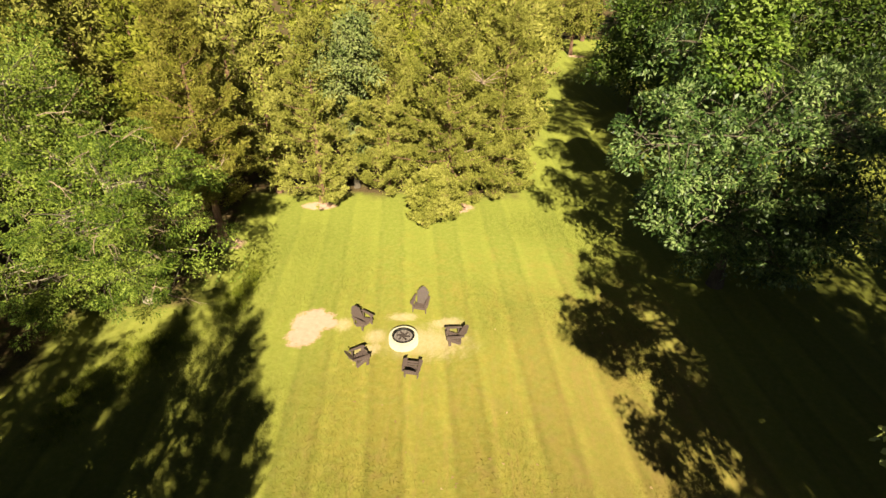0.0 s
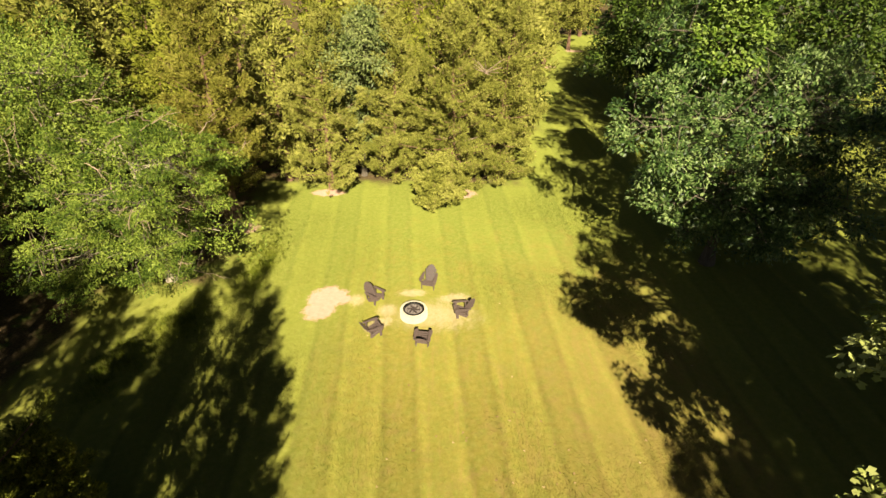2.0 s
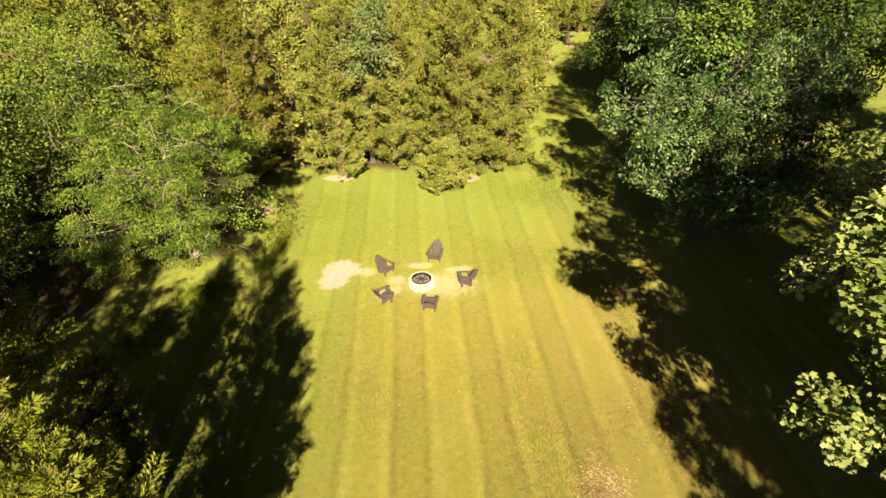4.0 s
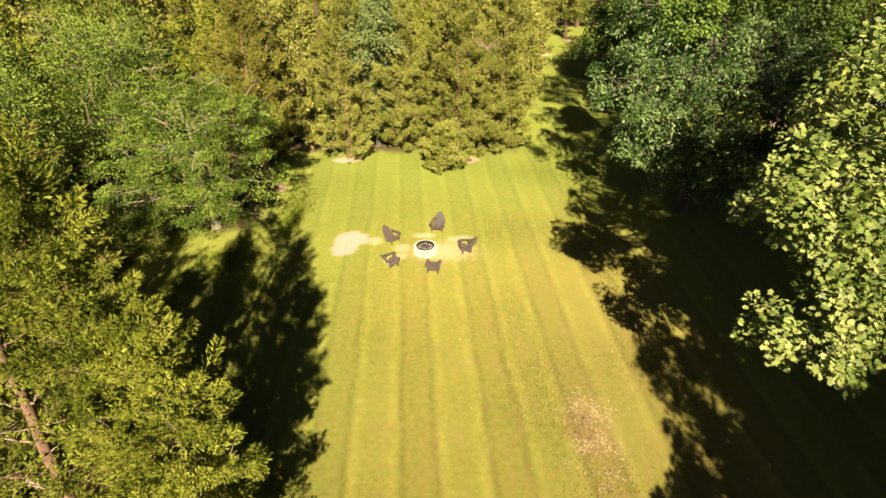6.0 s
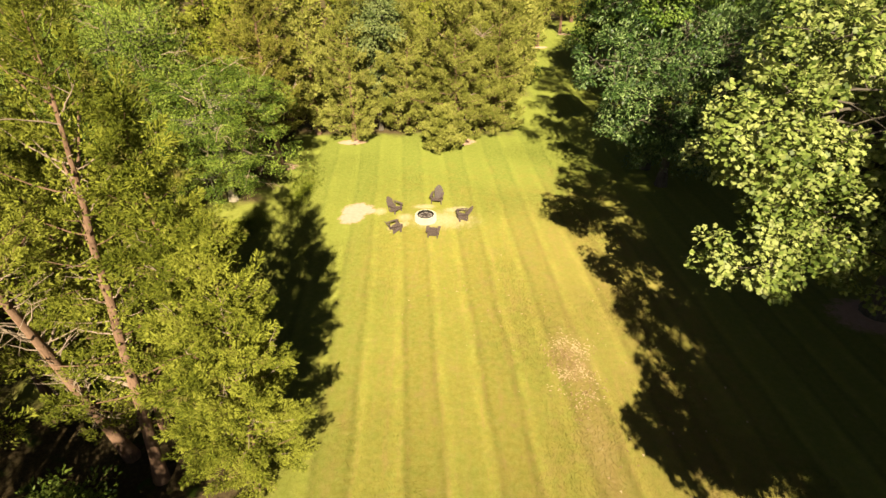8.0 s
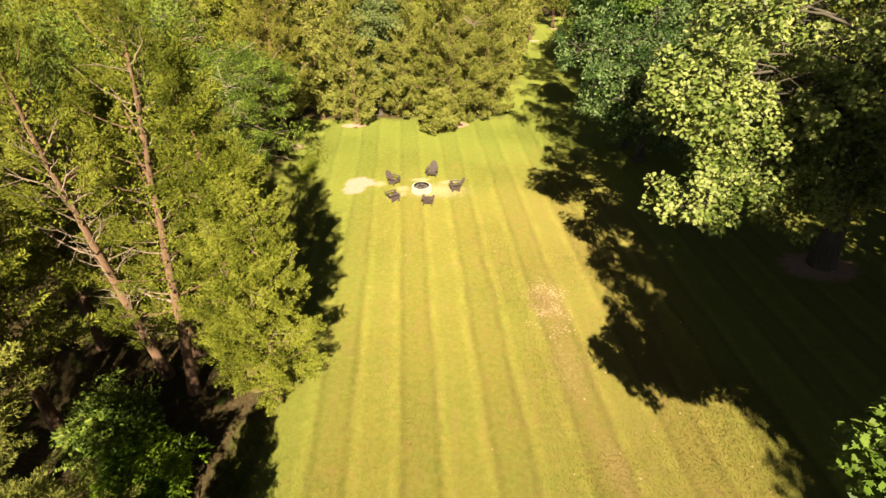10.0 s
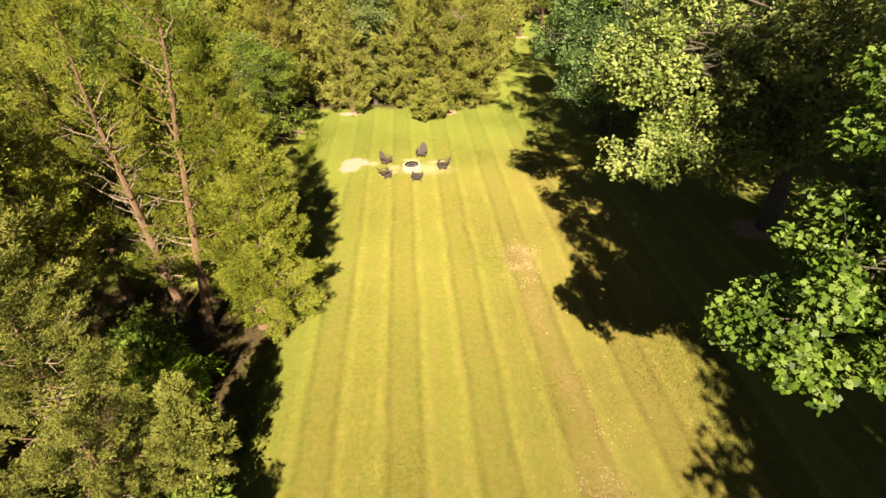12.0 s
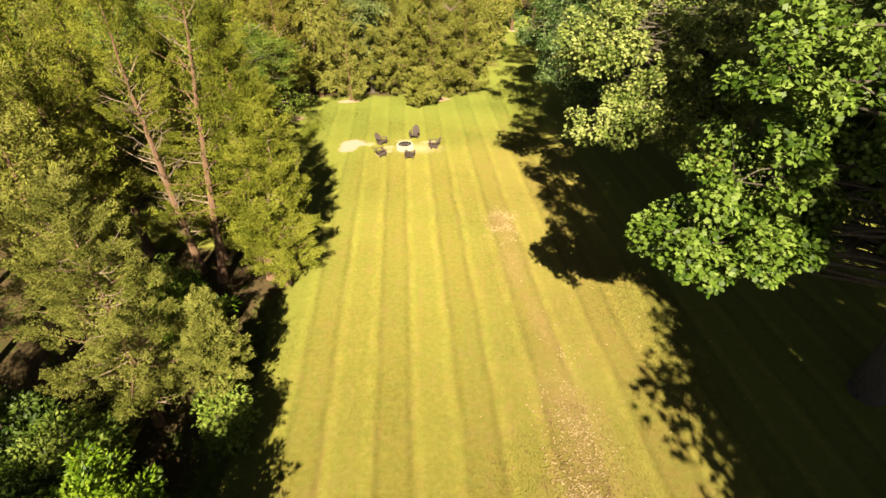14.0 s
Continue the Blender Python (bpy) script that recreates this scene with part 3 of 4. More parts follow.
spots = [(0, 38.0, 52.0, 1.3), (1, 44.0, 46.0, 1.3), (0, 50.0, 40.0, 1.3), (1, 42.0, 36.0, 1.2), (0, 4.0, 62.0, 1.1), (1, 9.0, 60.0, 1.1), (0, 14.0, 63.0, 1.15), (1, 20.0, 62.0, 1.1), (0, 26.0, 60.0, 1.2), (1, 32.0, 58.0, 1.1), (0, -16.5, 22.5, 1.15), (1, -11.5, 21.5, 1.1), (0, -21.5, 21.0, 1.2),
         (0, -23.5, 10.0, 1.1), (1, -26.0, 4.0, 1.1), (0, -27.5, -3.0, 1.1), (1, -23.5, 16.0, 1.15), (0, -28.0, 12.0, 1.2), (1, -24.5, -1.0, 1.05), (0, -19.5, 15.5, 1.15), (1, -22.5, -9.5, 1.1), (0, -27.0, -12.0, 1.1),
         (0, -3.2, 16.5, 1.05), (1, 1.2, 16.8, 1.0), (0, 5.5, 17.5, 1.05), (1, -7.0, 17.0, 1.05), (0, -11.0, 15.5, 1.1), (1, -15.0, 13.5, 1.05),
         (0, 7.2, 23.5, 1.0), (2, 7.6, 29.0, 0.95), (2, 11.7, 40.4, 0.95), (2, 15.6, 47.6, 1.0), (0, 3.5, 22.5, 1.0), (1, -1.0, 21.5, 1.0), (0, -15.5, 18.5, 1.1),
         (1, 4.5, 29.0, 1.0), (0, 9.0, 45.0, 1.0), (1, 12.5, 52.0, 1.05), (0, 18.5, 55.0, 1.05), (1, 24.0, 53.0, 1.1), (0, 30.0, 50.0, 1.1), (1, 5.0, 37.0, 1.0),
         (0, -19.5, 12.0, 1.1), (1, -5.5, 22.0, 1.05), (0, 36.0, 46.0, 1.1), (1, -20.5, 4.5, 1.05), (1, -31.0, 24.0, 1.25), (0, -36.0, 33.0, 1.3), (1, -43.0, 27.0, 1.3), (0, -45.0, 42.0, 1.35), (1, -54.0, 36.0, 1.4), (0, -30.0, 38.0, 1.3), (1, -58.0, 54.0, 1.5), (0, -48.0, 56.0, 1.5)]
for n, (k, x, y, big) in enumerate(spots):
    copy_thing(protos[k], pose(x, y, 0, 0, 0, n * 77.0) @ Matrix.Scale(big, 4))

# a spray of bare dead wood high in the broad cedar
rng_dead = np.random.default_rng(9)
for k in range(11):
    way = unit(np.array([rng_dead.uniform(-1, 1), rng_dead.uniform(-1.2, -0.1), rng_dead.uniform(-0.1, 0.9)]))
    pts = np.array([1.55, -1.5, 7.2]) + way * np.linspace(0, rng_dead.uniform(0.6, 1.3), 6)[:, None] + np.cumsum(rng_dead.normal(0, 0.03, (6, 3)), 0)
    hang("dead_branch", mesh_of("dead_branch", *tube(pts, np.linspace(0.03, 0.008, 6), 5), DEAD_WOOD), C2.children[0], "bare weathered branch")

# ---- broadleaved trees at the far end ----
broadleaf_tree("broadleaf_tree", -3.7, 13.3, 10.2, [(0, -0.6, 7.4, 2.0, 1.9, 2.2, 3), (0, -0.3, 5.0, 1.6, 1.6, 1.8, 1)], "blue-green broadleaved tree squeezed between cedars", BLUE_LEAF, 21,
               0.14, 2.5, limbs=14, twigs=7, sprigs=3, per_clump=55, clump=0.55, size=(0.19, 0.09), shape=OVAL, group="broadleaved trees")
broadleaf_tree("locust_tree", -11.0, 2.2, 8.4, [(0.6, -0.8, 5.2, 4.2, 3.2, 2.6, 5), (3.6, -1.0, 3.0, 2.2, 2.2, 1.9, 2), (-2.6, -2.0, 2.8, 2.6, 2.2, 2.0, 2), (0.5, -2.3, 2.9, 2.8, 1.6, 1.9, 2), (-0.5, 0, 6.6, 2.6, 2.2, 1.5, 1)],
               "spreading feathery green locust tree with bare grey twigs", LOCUST_LEAF, 22, 0.2, 1.3, limbs=28, twigs=8, sprigs=2, per_clump=170, clump=0.46, size=(0.125, 0.042), flat=0.26, fill=35, shape=SPRAY,
               group="broadleaved trees", dead_twigs=44, mat_bark=PALE_BARK)
broadleaf_tree("locust_tree", -14.8, 4.2, 10.8, [(0, -0.5, 8.0, 3.0, 2.8, 2.6, 3), (-1.0, -1.5, 5.5, 2.6, 2.4, 2.0, 1)], "thin-crowned tree with bare grey limbs showing", LOCUST_LEAF, 23,
               0.19, 3.5, limbs=16, twigs=6, sprigs=3, per_clump=60, clump=0.6, size=(0.13, 0.065), shape=OVAL, group="broadleaved trees", dead_twigs=22, mat_bark=PALE_BARK)
lo = broadleaf_tree("locust_tree", -17.5, -1.5, 9.5, [(0, 0, 6.0, 3.2, 3.2, 3.2, 3), (1.2, -1.2, 3.4, 2.4, 2.2, 2.0, 1)], "light green broadleaved tree in the wood's edge", LOCUST_LEAF, 24,
                    0.18, 2.0, limbs=16, twigs=6, sprigs=3, per_clump=50, clump=0.7, size=(0.15, 0.08), shape=OVAL, group="broadleaved trees", dead_twigs=6)
for n, (x, y) in enumerate(((-21.0, 1.5), (-19.0, -6.0), (-18.0, 8.5), (-25.5, 19.0))):
    copy_thing(lo, pose(x, y, 0, 0, 0, 70 + n * 110.0) @ Matrix.Scale(1.05, 4))

# ---- trees right of the grass walk ----
broadleaf_tree("walnut_tree", 13.8, 3.8, 11.2, [(0, 0, 6.4, 5.0, 3.8, 3.8, 5), (-3.9, -1.0, 7.3, 2.3, 2.3, 1.9, 2.2), (-2.9, -1.8, 4.6, 2.8, 2.0, 1.9, 2.4), (0.8, -1.7, 2.7, 3.6, 2.0, 1.8, 2.4), (3.7, 0.8, 7.6, 2.4, 2.4, 2.6, 1.6), (-3.0, 1.4, 10.0, 1.8, 1.8, 1.5, 1.8), (2.9, -1.2, 4.2, 2.9, 2.4, 2.0, 2.0), (-0.8, -0.4, 8.0, 2.8, 2.4, 1.4, 1.5), (0, -2.6, 4.2, 3.4, 1.8, 2.1, 2.4)],
               "dark green spreading tree with drooping leaves over the lawn", WALNUT_LEAF, 31, 0.26, 2.0, limbs=54, twigs=6, sprigs=1, per_clump=145, clump=0.46, size=(0.19, 0.08), shape=OVAL,
               droop=0.6, flat=0.7, fill=55, group="broadleaved trees")
broadleaf_tree("maple_tree", 13.6, 6.2, 17.8, [(-1.5, -1.8, 10.0, 1.3, 1.3, 1.2, 3), (-1.2, -1.9, 11.4, 0.7, 0.8, 0.7, 0.8), (0.8, 0.6, 7.4, 1.8, 1.8, 1.8, 0.6), (-0.9, -0.4, 15.3, 3.6, 3.5, 2.3, 3)], "bright green maple rising behind the dark tree", MAPLE_GREEN, 32,
               0.24, 3.0, limbs=28, twigs=6, sprigs=2, per_clump=70, clump=0.5, size=(0.14, 0.15), shape=LOBED, group="maples", fill=50)
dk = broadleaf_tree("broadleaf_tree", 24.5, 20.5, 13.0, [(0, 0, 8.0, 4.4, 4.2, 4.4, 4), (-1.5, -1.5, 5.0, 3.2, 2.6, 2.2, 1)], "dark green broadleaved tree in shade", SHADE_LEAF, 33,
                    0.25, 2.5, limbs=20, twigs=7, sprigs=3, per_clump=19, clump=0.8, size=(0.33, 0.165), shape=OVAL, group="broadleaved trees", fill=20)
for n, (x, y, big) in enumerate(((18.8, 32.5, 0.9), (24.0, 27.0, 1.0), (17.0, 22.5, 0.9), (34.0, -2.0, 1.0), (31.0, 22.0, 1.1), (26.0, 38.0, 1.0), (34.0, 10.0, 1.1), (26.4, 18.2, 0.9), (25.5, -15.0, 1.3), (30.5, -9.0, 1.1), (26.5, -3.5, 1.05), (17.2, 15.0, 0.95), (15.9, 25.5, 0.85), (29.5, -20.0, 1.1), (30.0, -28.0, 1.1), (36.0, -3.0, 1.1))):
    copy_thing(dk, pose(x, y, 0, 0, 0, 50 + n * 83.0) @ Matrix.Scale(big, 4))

# ---- the two great maples beside the lawn ----
broadleaf_tree("maple_tree", 18.6, -8.0, 24.5, [(-0.6, -0.9, 9.6, 6.8, 6.2, 3.9, 4), (-9.3, -3.9, 9.2, 1.7, 1.9, 1.5, 2.8), (-9.2, -4.7, 5.9, 1.35, 1.3, 1.0, 1.5), (-8.4, -3.0, 11.0, 1.5, 1.7, 1.0, 0.8), (-7.4, -4.4, 6.6, 1.3, 1.4, 1.1, 0.8), (-5.5, -4.2, 6.6, 3.4, 2.2, 1.7, 1.5), (0.6, -0.5, 15.0, 5.0, 4.4, 4.2, 1.8), (0.6, 0, 21.4, 4.8, 4.2, 2.8, 1.6), (-3.4, 0.2, 12.7, 3.0, 3.0, 1.7, 1.0)],
               "large pale green maple with sunlit star-shaped leaves", MAPLE_PALE, 41, 0.42, 4.2, limbs=78, twigs=6, sprigs=2, per_clump=80, clump=0.4, flat=0.75, size=(0.132, 0.14), shape=STAR, group="maples", fill=110, singles=280)
broadleaf_tree("maple_tree", 16.8, -22.6, 20.0, [(0.4, 1.5, 10.4, 6.0, 5.0, 4.0, 3), (-6.7, -1.0, 6.9, 2.0, 1.4, 0.9, 2.6), (-8.2, -1.1, 7.0, 0.9, 1.0, 0.6, 1.0), (-6.4, -0.7, 8.6, 1.4, 1.4, 1.1, 1.7), (-6.2, -0.6, 10.8, 1.1, 1.4, 1.1, 1.3), (0.8, 0.5, 15.2, 5.2, 4.2, 4.3, 1.8), (-1.2, 0.5, 15.8, 3.2, 3.2, 2.8, 0.8)],
               "large bright green maple overhanging the lawn", MAPLE_GREEN, 42, 0.4, 4.2, limbs=78, twigs=6, sprigs=2, per_clump=84, clump=0.4, flat=0.75, size=(0.132, 0.14), shape=STAR, group="maples", fill=130, singles=280)
broadleaf_tree("maple_tree", 18.0, -36.5, 22.5, [(1.0, -1.6, 8.4, 7.3, 4.0, 4.2, 4), (-4.4, -1.6, 10.8, 2.9, 3.0, 2.6, 3), (-4.0, -1.6, 7.4, 2.6, 3.0, 2.4, 1.5), (1.2, -0.3, 13.5, 6.8, 4.0, 3.4, 3), (1.4, 0, 18.4, 6.8, 4.5, 4.4, 4), (-1.8, -0.5, 17.5, 3.6, 3.5, 4.5, 4)], "large green maple shading the lawn", MAPLE_GREEN, 43,
               0.45, 3.5, limbs=60, twigs=8, sprigs=3, per_clump=28, clump=0.8, size=(0.3, 0.31), shape=LOBED, group="maples", fill=70)

# ---- the wood on the left of the lawn ----
CLOSE = dict(branches=84, tufts=10, per_tuft=145, blade=(0.095, 0.024), plume=0.24)
NEAR = dict(branches=84, tufts=9, per_tuft=185, blade=(0.078, 0.02), plume=0.23)
cedar_tree(-7.25, -15.47, 13.2, 3.2, 2.6, "tall red cedar with a bare peeling trunk", CEDAR_GREEN, 51, lean=(1.8, -0.39), one_side=(radians(116), 1.0), trunk_radius=0.18, limbs_shown=True, dead_sticks=(22, 5.5, 11.5, 1.0), **NEAR)
cedar_tree(-8.5, -14.7, 12.6, 2.8, 1.5, "leaning red cedar with a bare trunk and dead branches", CEDAR_GREEN, 52, lean=(1.0, -2.9), one_side=(radians(112), 1.0), trunk_radius=0.19, bare=0.55, dead_sticks=(70, 1.8, 9.8, 1.5), **NEAR)
cedar_tree(-5.1, -15.3, 11.4, 1.5, 1.6, "slim dense green red cedar beside the bare trunk", CEDAR_GREEN, 59, dead_sticks=(30, 1.0, 8.5, 1.5), **CLOSE)
cedar_tree(-4.25, -15.7, 8.7, 1.6, 0.7, "bushy yellow-green red cedar at the lawn's edge", CEDAR_GREEN, 53, lean=(0.3, 0.2), limbs_shown=True, dead_sticks=(36, 0.8, 7.0, 1.6), **CLOSE)
cedar_tree(-6.6, -23.4, 8.6, 2.3, 0.9, "bushy yellow-green red cedar beside the lawn", CEDAR_GOLD, 54, limbs_shown=True, dead_sticks=(34, 1.0, 7.5, 1.2), **NEAR)
cedar_tree(-4.2, -23.1, 5.0, 0.9, 1.2, "small yellow-green red cedar at the lawn's edge", CEDAR_GOLD, 55, branches=55, tufts=12, per_tuft=90, blade=(0.085, 0.027), plume=0.15)
cedar_tree(-8.2, -9.9, 4.5, 1.2, 0.4, "small green red cedar in the shade of the wood", CEDAR_GREEN, 60, branches=50, tufts=10, per_tuft=60, blade=(0.135, 0.037), plume=0.17)
cedar_tree(-9.8, -11.4, 6.6, 1.6, 0.6, "young green red cedar in the shade of the wood", CEDAR_GREEN, 61, branches=60, tufts=10, per_tuft=60, blade=(0.135, 0.037), plume=0.18)
cedar_tree(-2.7, -30.8, 6.2, 1.5, 0.6, "young olive red cedar standing out from the wood", CEDAR_OLIVE, 62, branches=64, tufts=10, per_tuft=30, blade=(0.18, 0.06), plume=0.24)
near_protos = [cedar_tree(-11.6, -13.2, 12.0, 2.35, 3.4, "green red cedar in the wood beside the lawn", CEDAR_GREEN, 56, branches=64, tufts=9, per_tuft=50, blade=(0.125, 0.036), plume=0.24),
               cedar_tree(-10.0, -20.5, 11.5, 2.25, 3.4, "olive red cedar in the wood beside the lawn", CEDAR_OLIVE, 57, branches=64, tufts=9, per_tuft=50, blade=(0.125, 0.036), plume=0.24)]
for n, (k, x, y, big) in enumerate(((1, -10.4, -27.6, 1.0), (0, -7.9, -13.6, 0.9), (1, -14.5, -10.5, 0.95), (0, -13.2, -16.5, 1.05), (1, -11.8, -28.0, 0.95), (0, -10.7, -17.3, 1.0), (0, -14.0, -22.5, 1.05), (0, -17.0, -12.5, 1.0), (1, -17.5, -18.0, 1.05),
                                    (0, -10.5, -33.0, 0.95), (0, -6.2, -38.0, 1.0), (1, -16.5, -8.0, 0.85), (0, -9.0, -44.0, 1.0))):
    copy_thing(near_protos[k], pose(x, y, 0, 0, 0, 35 + n * 97.0) @ Matrix.Scale(big, 4))


def bush(x, y, height, spread, label, leaf, seed, size=(0.15, 0.07), shape=OVAL, per_clump=55):
    """A many-stemmed bush."""
    return broadleaf_tree("bush", x, y, height, [(0, 0, height * 0.55, spread, spread, height * 0.42, 2), (0.4 * spread, -0.3 * spread, height * 0.4, spread * 0.8, spread * 0.8, height * 0.35, 1)],
                          label, leaf, seed, 0.04, 0.25, limbs=10, twigs=6, sprigs=3, per_clump=per_clump, clump=0.4, size=size, shape=shape, group="bushes")


bush(-5.5, -28.1, 3.9, 2.0, "bright green leafy bush at the wood's edge", BUSH_LEAF, 61, (0.15, 0.07), per_clump=110)
bush(-4.0, -24.0, 1.9, 0.45, "low green bush under the cedar", LOCUST_LEAF, 62, (0.18, 0.08), per_clump=18)
bush(-10.6, -9.2, 2.3, 1.1, "scrubby bush in the wood's shade", LOCUST_LEAF, 63)
bush(-6.9, -19.2, 1.8, 1.0, "low green bush on the wood floor", BUSH_LEAF, 64)
bush(-8.6, -17.8, 2.2, 1.2, "low green bush on the wood floor", LOCUST_LEAF, 65)
bush(-7.6, -25.8, 2.6, 1.4, "leafy bush between the cedars", LOCUST_LEAF, 66)
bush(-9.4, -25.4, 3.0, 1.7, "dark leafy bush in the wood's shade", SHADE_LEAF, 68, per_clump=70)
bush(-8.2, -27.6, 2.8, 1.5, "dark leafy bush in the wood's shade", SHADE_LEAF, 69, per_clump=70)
bush(8.6, 27.5, 1.6, 1.0, "low bush at the foot of the cedars", LOCUST_LEAF, 67, per_clump=30)


# ---- fire pit ----
def lathe(profile, sides=48):
    bm = bmesh.new()
    rows = [[bm.verts.new((r * math.cos(2 * math.pi * k / sides), r * math.sin(2 * math.pi * k / sides), z)) for k in range(sides)] for r, z in profile]
    for a, b in zip(rows, rows[1:]):
        for k in range(sides):
            bm.faces.new((a[k], a[(k + 1) % sides], b[(k + 1) % sides], b[k]))
    bmesh.ops.recalc_face_normals(bm, faces=bm.faces)
    for f in bm.faces:
        f.smooth = True
    return bm


def rod(a, b, r0, r1, sides=8):
    bm = bmesh.new()
    a, b = Vector(a), Vector(b)
    m = Matrix.Translation((a + b) / 2) @ (b - a).to_track_quat("Z", "Y").to_matrix().to_4x4()
    bmesh.ops.create_cone(bm, cap_ends=True, segments=sides, radius1=r0, radius2=r1, depth=(b - a).length, matrix=m)
    return bm


def fire_pit():
    top = thing("fire_pit", 0.03, -0.2, "round pale concrete fire pit with a black fire bowl", "fire pit")
    part("ring_wall", lathe([(0.57, -0.03), (0.575, 0.05), (0.57, 0.3), (0.56, 0.33), (0.54, 0.34), (0.45, 0.34), (0.425, 0.33), (0.42, 0.3), (0.42, -0.03)]), CONCRETE, top)
    part("bowl_rim", lathe([(0.44, 0.343), (0.44, 0.362), (0.4, 0.366), (0.385, 0.355), (0.36, 0.24), (0.25, 0.15), (0.0, 0.12)]), BLACK_STEEL, top, "sooty black steel rim")
    part("ash_bed", lathe([(0.375, 0.275), (0.25, 0.295), (0.12, 0.305), (0.0, 0.3)], 24), ASH, top, "grey ash")
    rng = random.Random(4)
    for k in range(6):
        a = k * 1.05 + rng.uniform(-0.2, 0.2)
        part("log", rod((0.26 * math.cos(a), 0.26 * math.sin(a), 0.31), (-0.1 * math.cos(a + 0.5), -0.1 * math.sin(a + 0.5), 0.335), 0.035, 0.028), CHAR, top, "charred log")
    # a domed grate over the bowl
    for k in range(7):
        u = -0.36 + 0.12 * k
        w = math.sqrt(max(0.0, 0.4**2 - u * u))
        part("grate_bar", rod((u, -w, 0.372), (u, w, 0.372), 0.006, 0.006, 6), BLACK_STEEL, top)
    return top


fire_pit()


# ---- slatted garden chairs round the pit ----
def board(pts, thick, bevel=0.006):
    """A board whose outline lies in x, z, extruded along y by its thickness."""
    bm = bmesh.new()
    f = bm.faces.new([bm.verts.new((x, -thick / 2, z)) for x, z in pts])
    got = bmesh.ops.extrude_face_region(bm, geom=[f])
    bmesh.ops.translate(bm, vec=(0, thick, 0), verts=[v for v in got["geom"] if isinstance(v, bmesh.types.BMVert)])
    bmesh.ops.recalc_face_normals(bm, faces=bm.faces)
    bmesh.ops.bevel(bm, geom=list(bm.edges), offset=bevel, segments=1, affect="EDGES")
    return bm


def moved(bm, m):
    bm.transform(m)
    return bm


def garden_chair(x, y, turn):
    """A slatted lounge chair that faces -y before it is turned: sloping seat, fan-shaped raked back, wide flat arms."""
    top = thing("garden_chair", x, y, "dark brown slatted garden chair with a fan-shaped back", "chair", "chairs round the fire pit", turn)
    for s in (-1, 1):
        part("side_rail", moved(board([(-0.42, 0.3), (-0.42, 0.4), (-0.3, 0.4), (0.2, 0.13), (0.2, 0.0), (0.12, 0.0)], 0.03), pose(s * 0.27, 0, 0, 0, 0, 90)), CHAIR_BROWN, top)
        part("front_leg", moved(board([(-0.06, 0), (0.06, 0), (0.06, 0.53), (-0.06, 0.53)], 0.03), pose(s * 0.305, -0.3, 0, 0, 0, 90)), CHAIR_BROWN, top)
        arm = [(-0.46, -0.08), (-0.4, 0.09), (-0.28, 0.1), (0.3, 0.05), (0.36, 0.02), (0.36, -0.05)]
        part("arm", moved(board([(a, b * s) for a, b in arm][:: s], 0.028), pose(s * 0.33, 0, 0.545) @ Matrix(((0, 0, 1, 0), (1, 0, 0, 0), (0, 1, 0, 0), (0, 0, 0, 1)))), CHAIR_BROWN, top)
        part("arm_bracket", moved(board([(-0.05, 0.0), (0.05, 0.18), (-0.05, 0.18)], 0.025), pose(s * 0.345, -0.3, 0.345, 0, 0, 0)), CHAIR_BROWN, top)
        part("back_post", moved(board([(-0.03, 0), (0.03, 0), (0.03, 0.42), (-0.03, 0.42)], 0.03), pose(s * 0.31, 0.2, 0.12, -8, 0, 90)), CHAIR_BROWN, top)
    for k in range(6):
        t = k / 5
        part("seat_slat", moved(board([(-0.285, -0.012), (0.285, -0.012), (0.285, 0.012), (-0.285, 0.012)], 0.085), pose(0, -0.38 + 0.5 * t, 0.415 - 0.2 * t, -21.8)), CHAIR_BROWN, top)
    for k in range(7):
        u = (k - 3) / 3
        high = 0.84 - 0.22 * u * u
        low_x, high_x = u * 0.18, u * 0.24
        w0, w1 = 0.028, 0.038
        slat = [(low_x - w0, 0), (low_x + w0, 0), (high_x + w1, high - 0.03), (high_x + w1 * 0.5, high), (high_x - w1 * 0.5, high), (high_x - w1, high - 0.03)]
        part("back_slat", moved(board(slat, 0.02, 0.004), pose(0, 0.12, 0.2, -35)), CHAIR_BROWN, top)
    for z, w in ((0.3, 0.22), (0.58, 0.25)):
        part("back_rail", moved(board([(-w, -0.035), (w, -0.035), (w, 0.035), (-w, 0.035)], 0.025), pose(0, 0.12, 0.2, -35) @ pose(0, 0.026, z)), CHAIR_BROWN, top)
    part("front_apron", moved(board([(-0.29, -0.06), (0.29, -0.06), (0.29, 0.05), (-0.29, 0.05)], 0.025), pose(0, -0.42, 0.35)), CHAIR_BROWN, top)
    return top


first = garden_chair(0.62, 1.85, -12)
first.scale = (0.9, 0.9, 0.9)
for x, y, turn in ((2.05, -0.12, -82), (0.45, -1.95, 172), (-1.55, -1.35, 118), (-1.7, 0.78, 52)):
    copy_thing(first, pose(x, y, 0, 0, 0, turn) @ Matrix.Scale(0.93, 4))


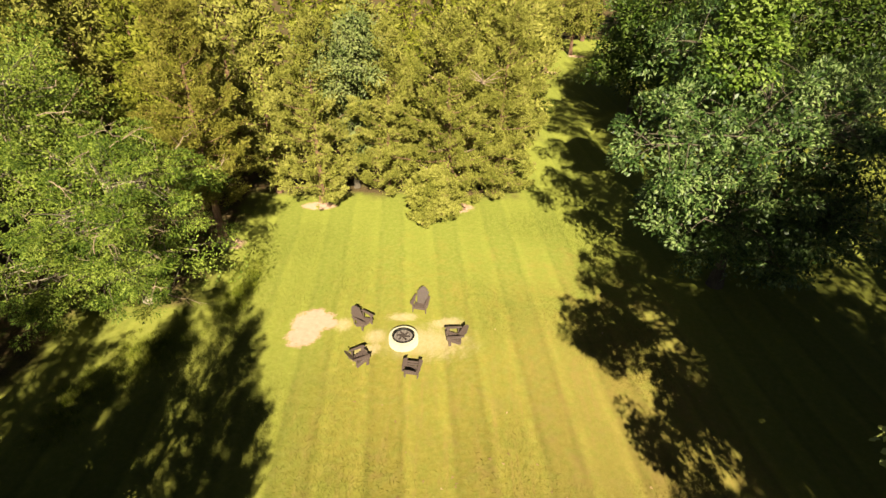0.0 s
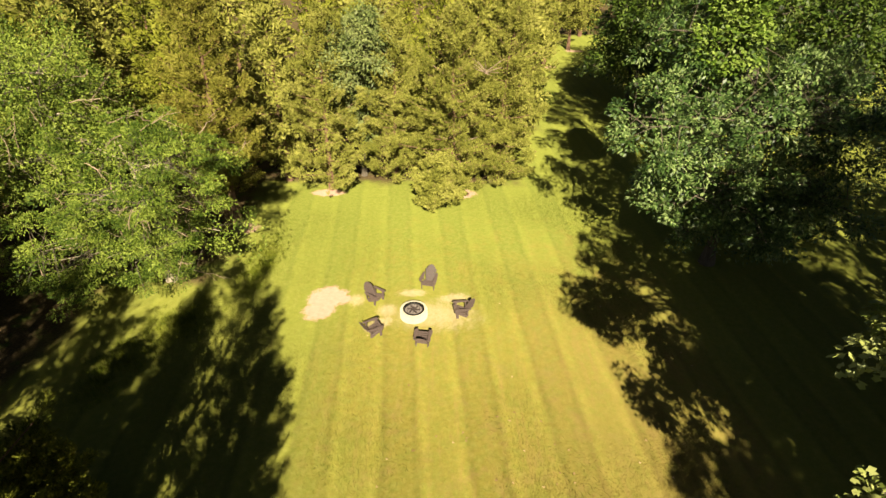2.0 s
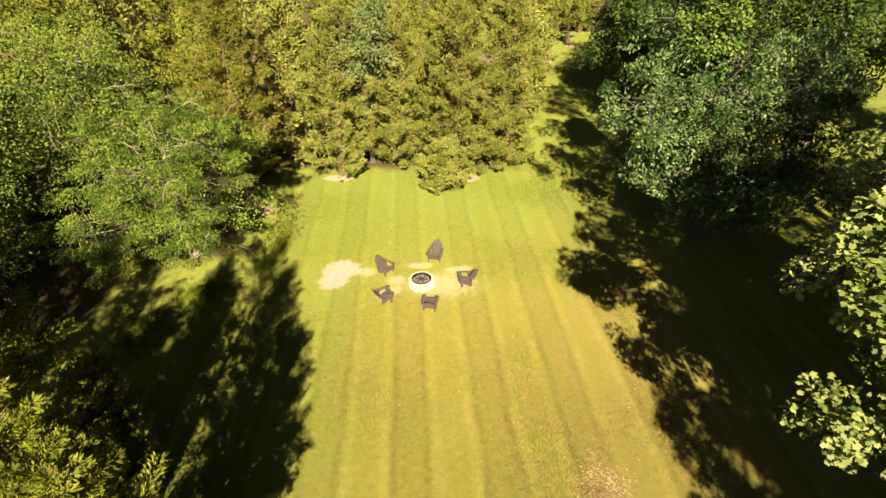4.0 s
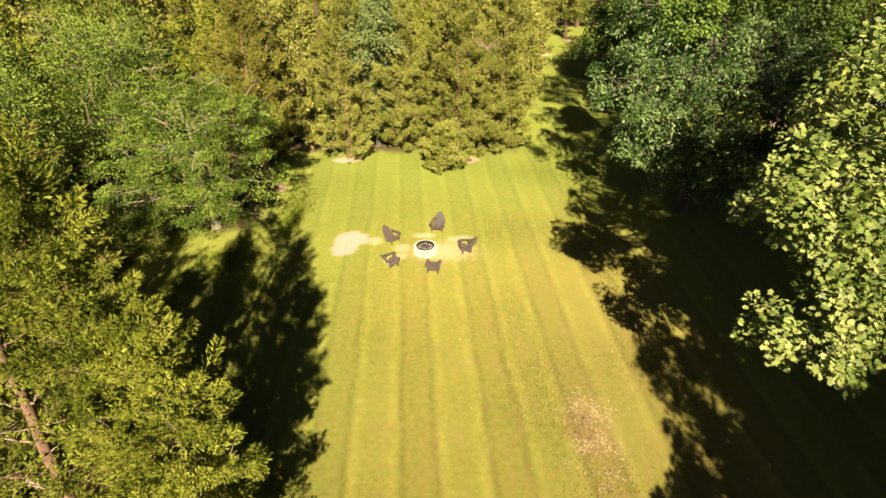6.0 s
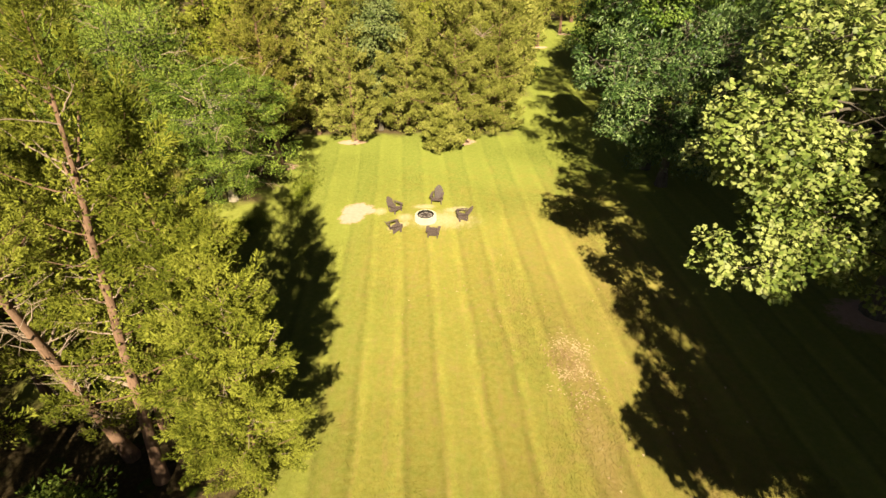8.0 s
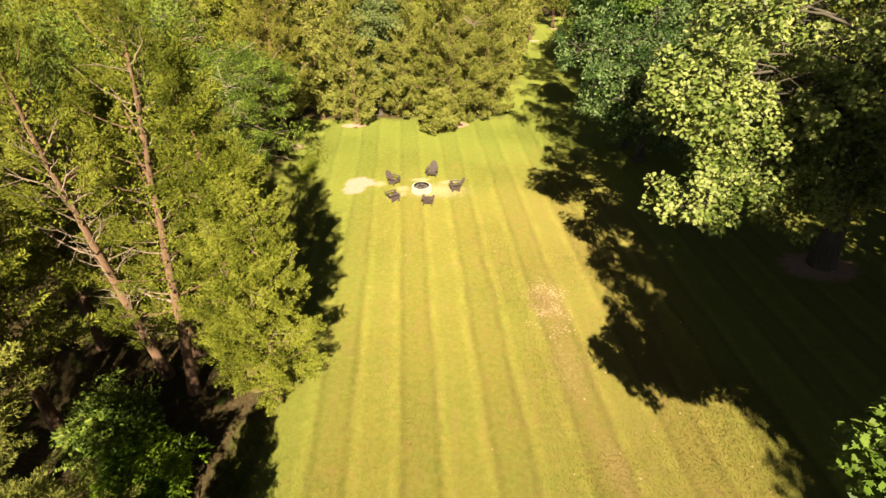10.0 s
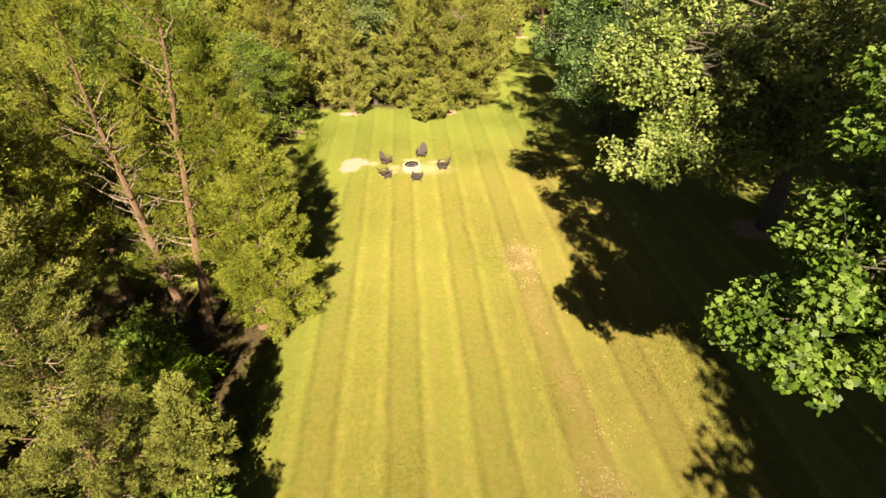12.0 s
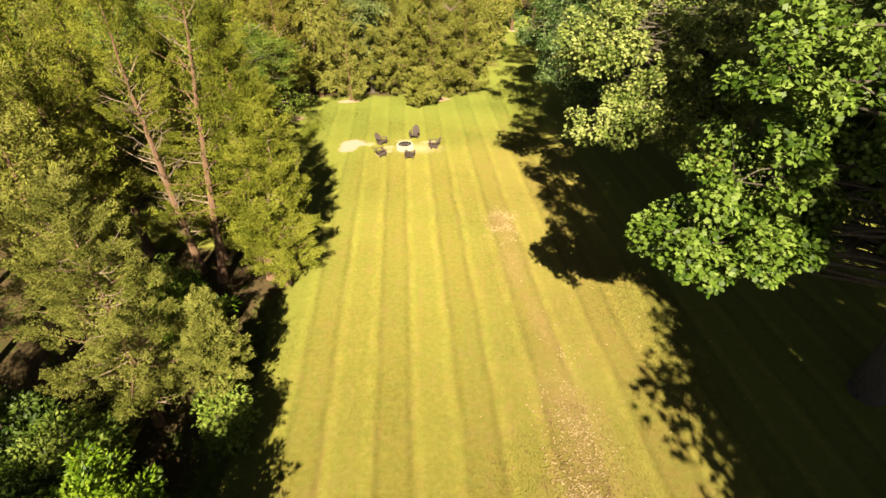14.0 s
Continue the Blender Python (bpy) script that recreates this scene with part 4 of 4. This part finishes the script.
# ---- loose clippings and grass ----
def strewn(name, label, spots_, n, leaf, seed, size, shape, up, cat, loose=0.06):
    rng = np.random.default_rng(seed)
    at, al = [], []
    for cx, cy, rx, ry in spots_:
        tuft = rng.normal(0, 0.5, (n // 14, 2)) * (rx, ry) + (cx, cy)
        p = np.repeat(tuft, 14, 0) + rng.normal(0, loose, (n // 14 * 14, 2))
        at.append(np.c_[p, np.full(len(p), -0.012)])
    at = np.concatenate(at)
    al = np.c_[rng.normal(0, 1, (len(at), 2)), rng.uniform(*up, len(at))]
    L = rng.uniform(0.6, 1.3, len(at)) * size[0]
    v, f = blades(at, al, rng.normal(0, 0.18, (len(at), 3)) + (0, 0, 1), L, np.full(len(at), size[1]), shape)
    return tagged(new(name, mesh_of(name, v, f, leaf)), label, cat, kind="stuff")


def mown_grass():
    """Short blades over the open lawn; those of one pass lean away, those of the next lean back."""
    rng = np.random.default_rng(74)
    n = 500000
    at = np.c_[rng.uniform(-9.5, 12.5, n), rng.uniform(-31, 13, n), np.full(n, -0.03)]
    thin = rng.random(n) < 0.07
    at[thin, 1] = -31 - rng.exponential(3.0, thin.sum())   # thinning out beyond the end
    wood = (at[:, 0] < -4.4) & (at[:, 1] < -12.0) | (at[:, 0] < -7.5) & (at[:, 1] > 2.0) | (at[:, 0] > 10.0) & (at[:, 1] > -14.0)
    bare = (np.hypot((at[:, 0] + 3.8) / 1.1, (at[:, 1] - 0.5) / 1.1) < 1) | (np.hypot(at[:, 0] - 0.03, at[:, 1] + 0.2) < 0.6)
    at = at[~(wood | bare)]
    n = len(at)
    phase = (at[:, 0] + BAND_SLANT * at[:, 1] - BAND_START) / BAND_WIDTH % 1.0
    lean = np.where(phase < BAND_LIGHT, 0.75, -0.35) + rng.normal(0, 0.25, n)
    along = np.c_[rng.normal(0, 0.35, n), lean, np.full(n, 1.0)]
    L = rng.uniform(0.7, 1.3, n) * 0.046
    v, f = blades(at, along, rng.normal(0, 1, (n, 3)), L, np.full(n, 0.028), BLADE)
    return tagged(new("mown_grass", mesh_of("mown_grass", v, f, LAWN)), "short mown grass combed into bands by the mower", "grass", kind="stuff")


mown_grass()
strewn("grass_clippings", "loose straw-coloured grass clippings lying on the lawn", [(5.8, -10.8, 0.9, 2.2), (6.9, -23.4, 0.9, 2.6), (6.5, -27.0, 1.0, 2.0)], 1000, STRAW, 71, (0.1, 0.05), OVAL, (0.0, 0.08), "clippings", 0.22)
strewn("rough_grass", "longer grass along the edge of the wood", [(-9.5, -1.0, 1.2, 1.6), (-10.8, -3.4, 0.9, 2.0), (-7.3, 3.2, 0.8, 2.5), (-4.6, -20.5, 0.5, 3.0), (-4.3, -27.0, 0.5, 3.0)], 3500, GRASS, 72, (0.22, 0.014), SPRAY, (0.6, 2.0), "grass")
strewn("fallen_leaves", "a few pale fallen leaves scattered over the lawn", [(8.0, -15.0, 3.0, 9.0), (9.0, -20.0, 2.0, 5.0), (4.0, -6.0, 5.0, 8.0)], 56, STRAW, 73, (0.11, 0.08), LOBED, (0.0, 0.1), "leaves", 2.5)
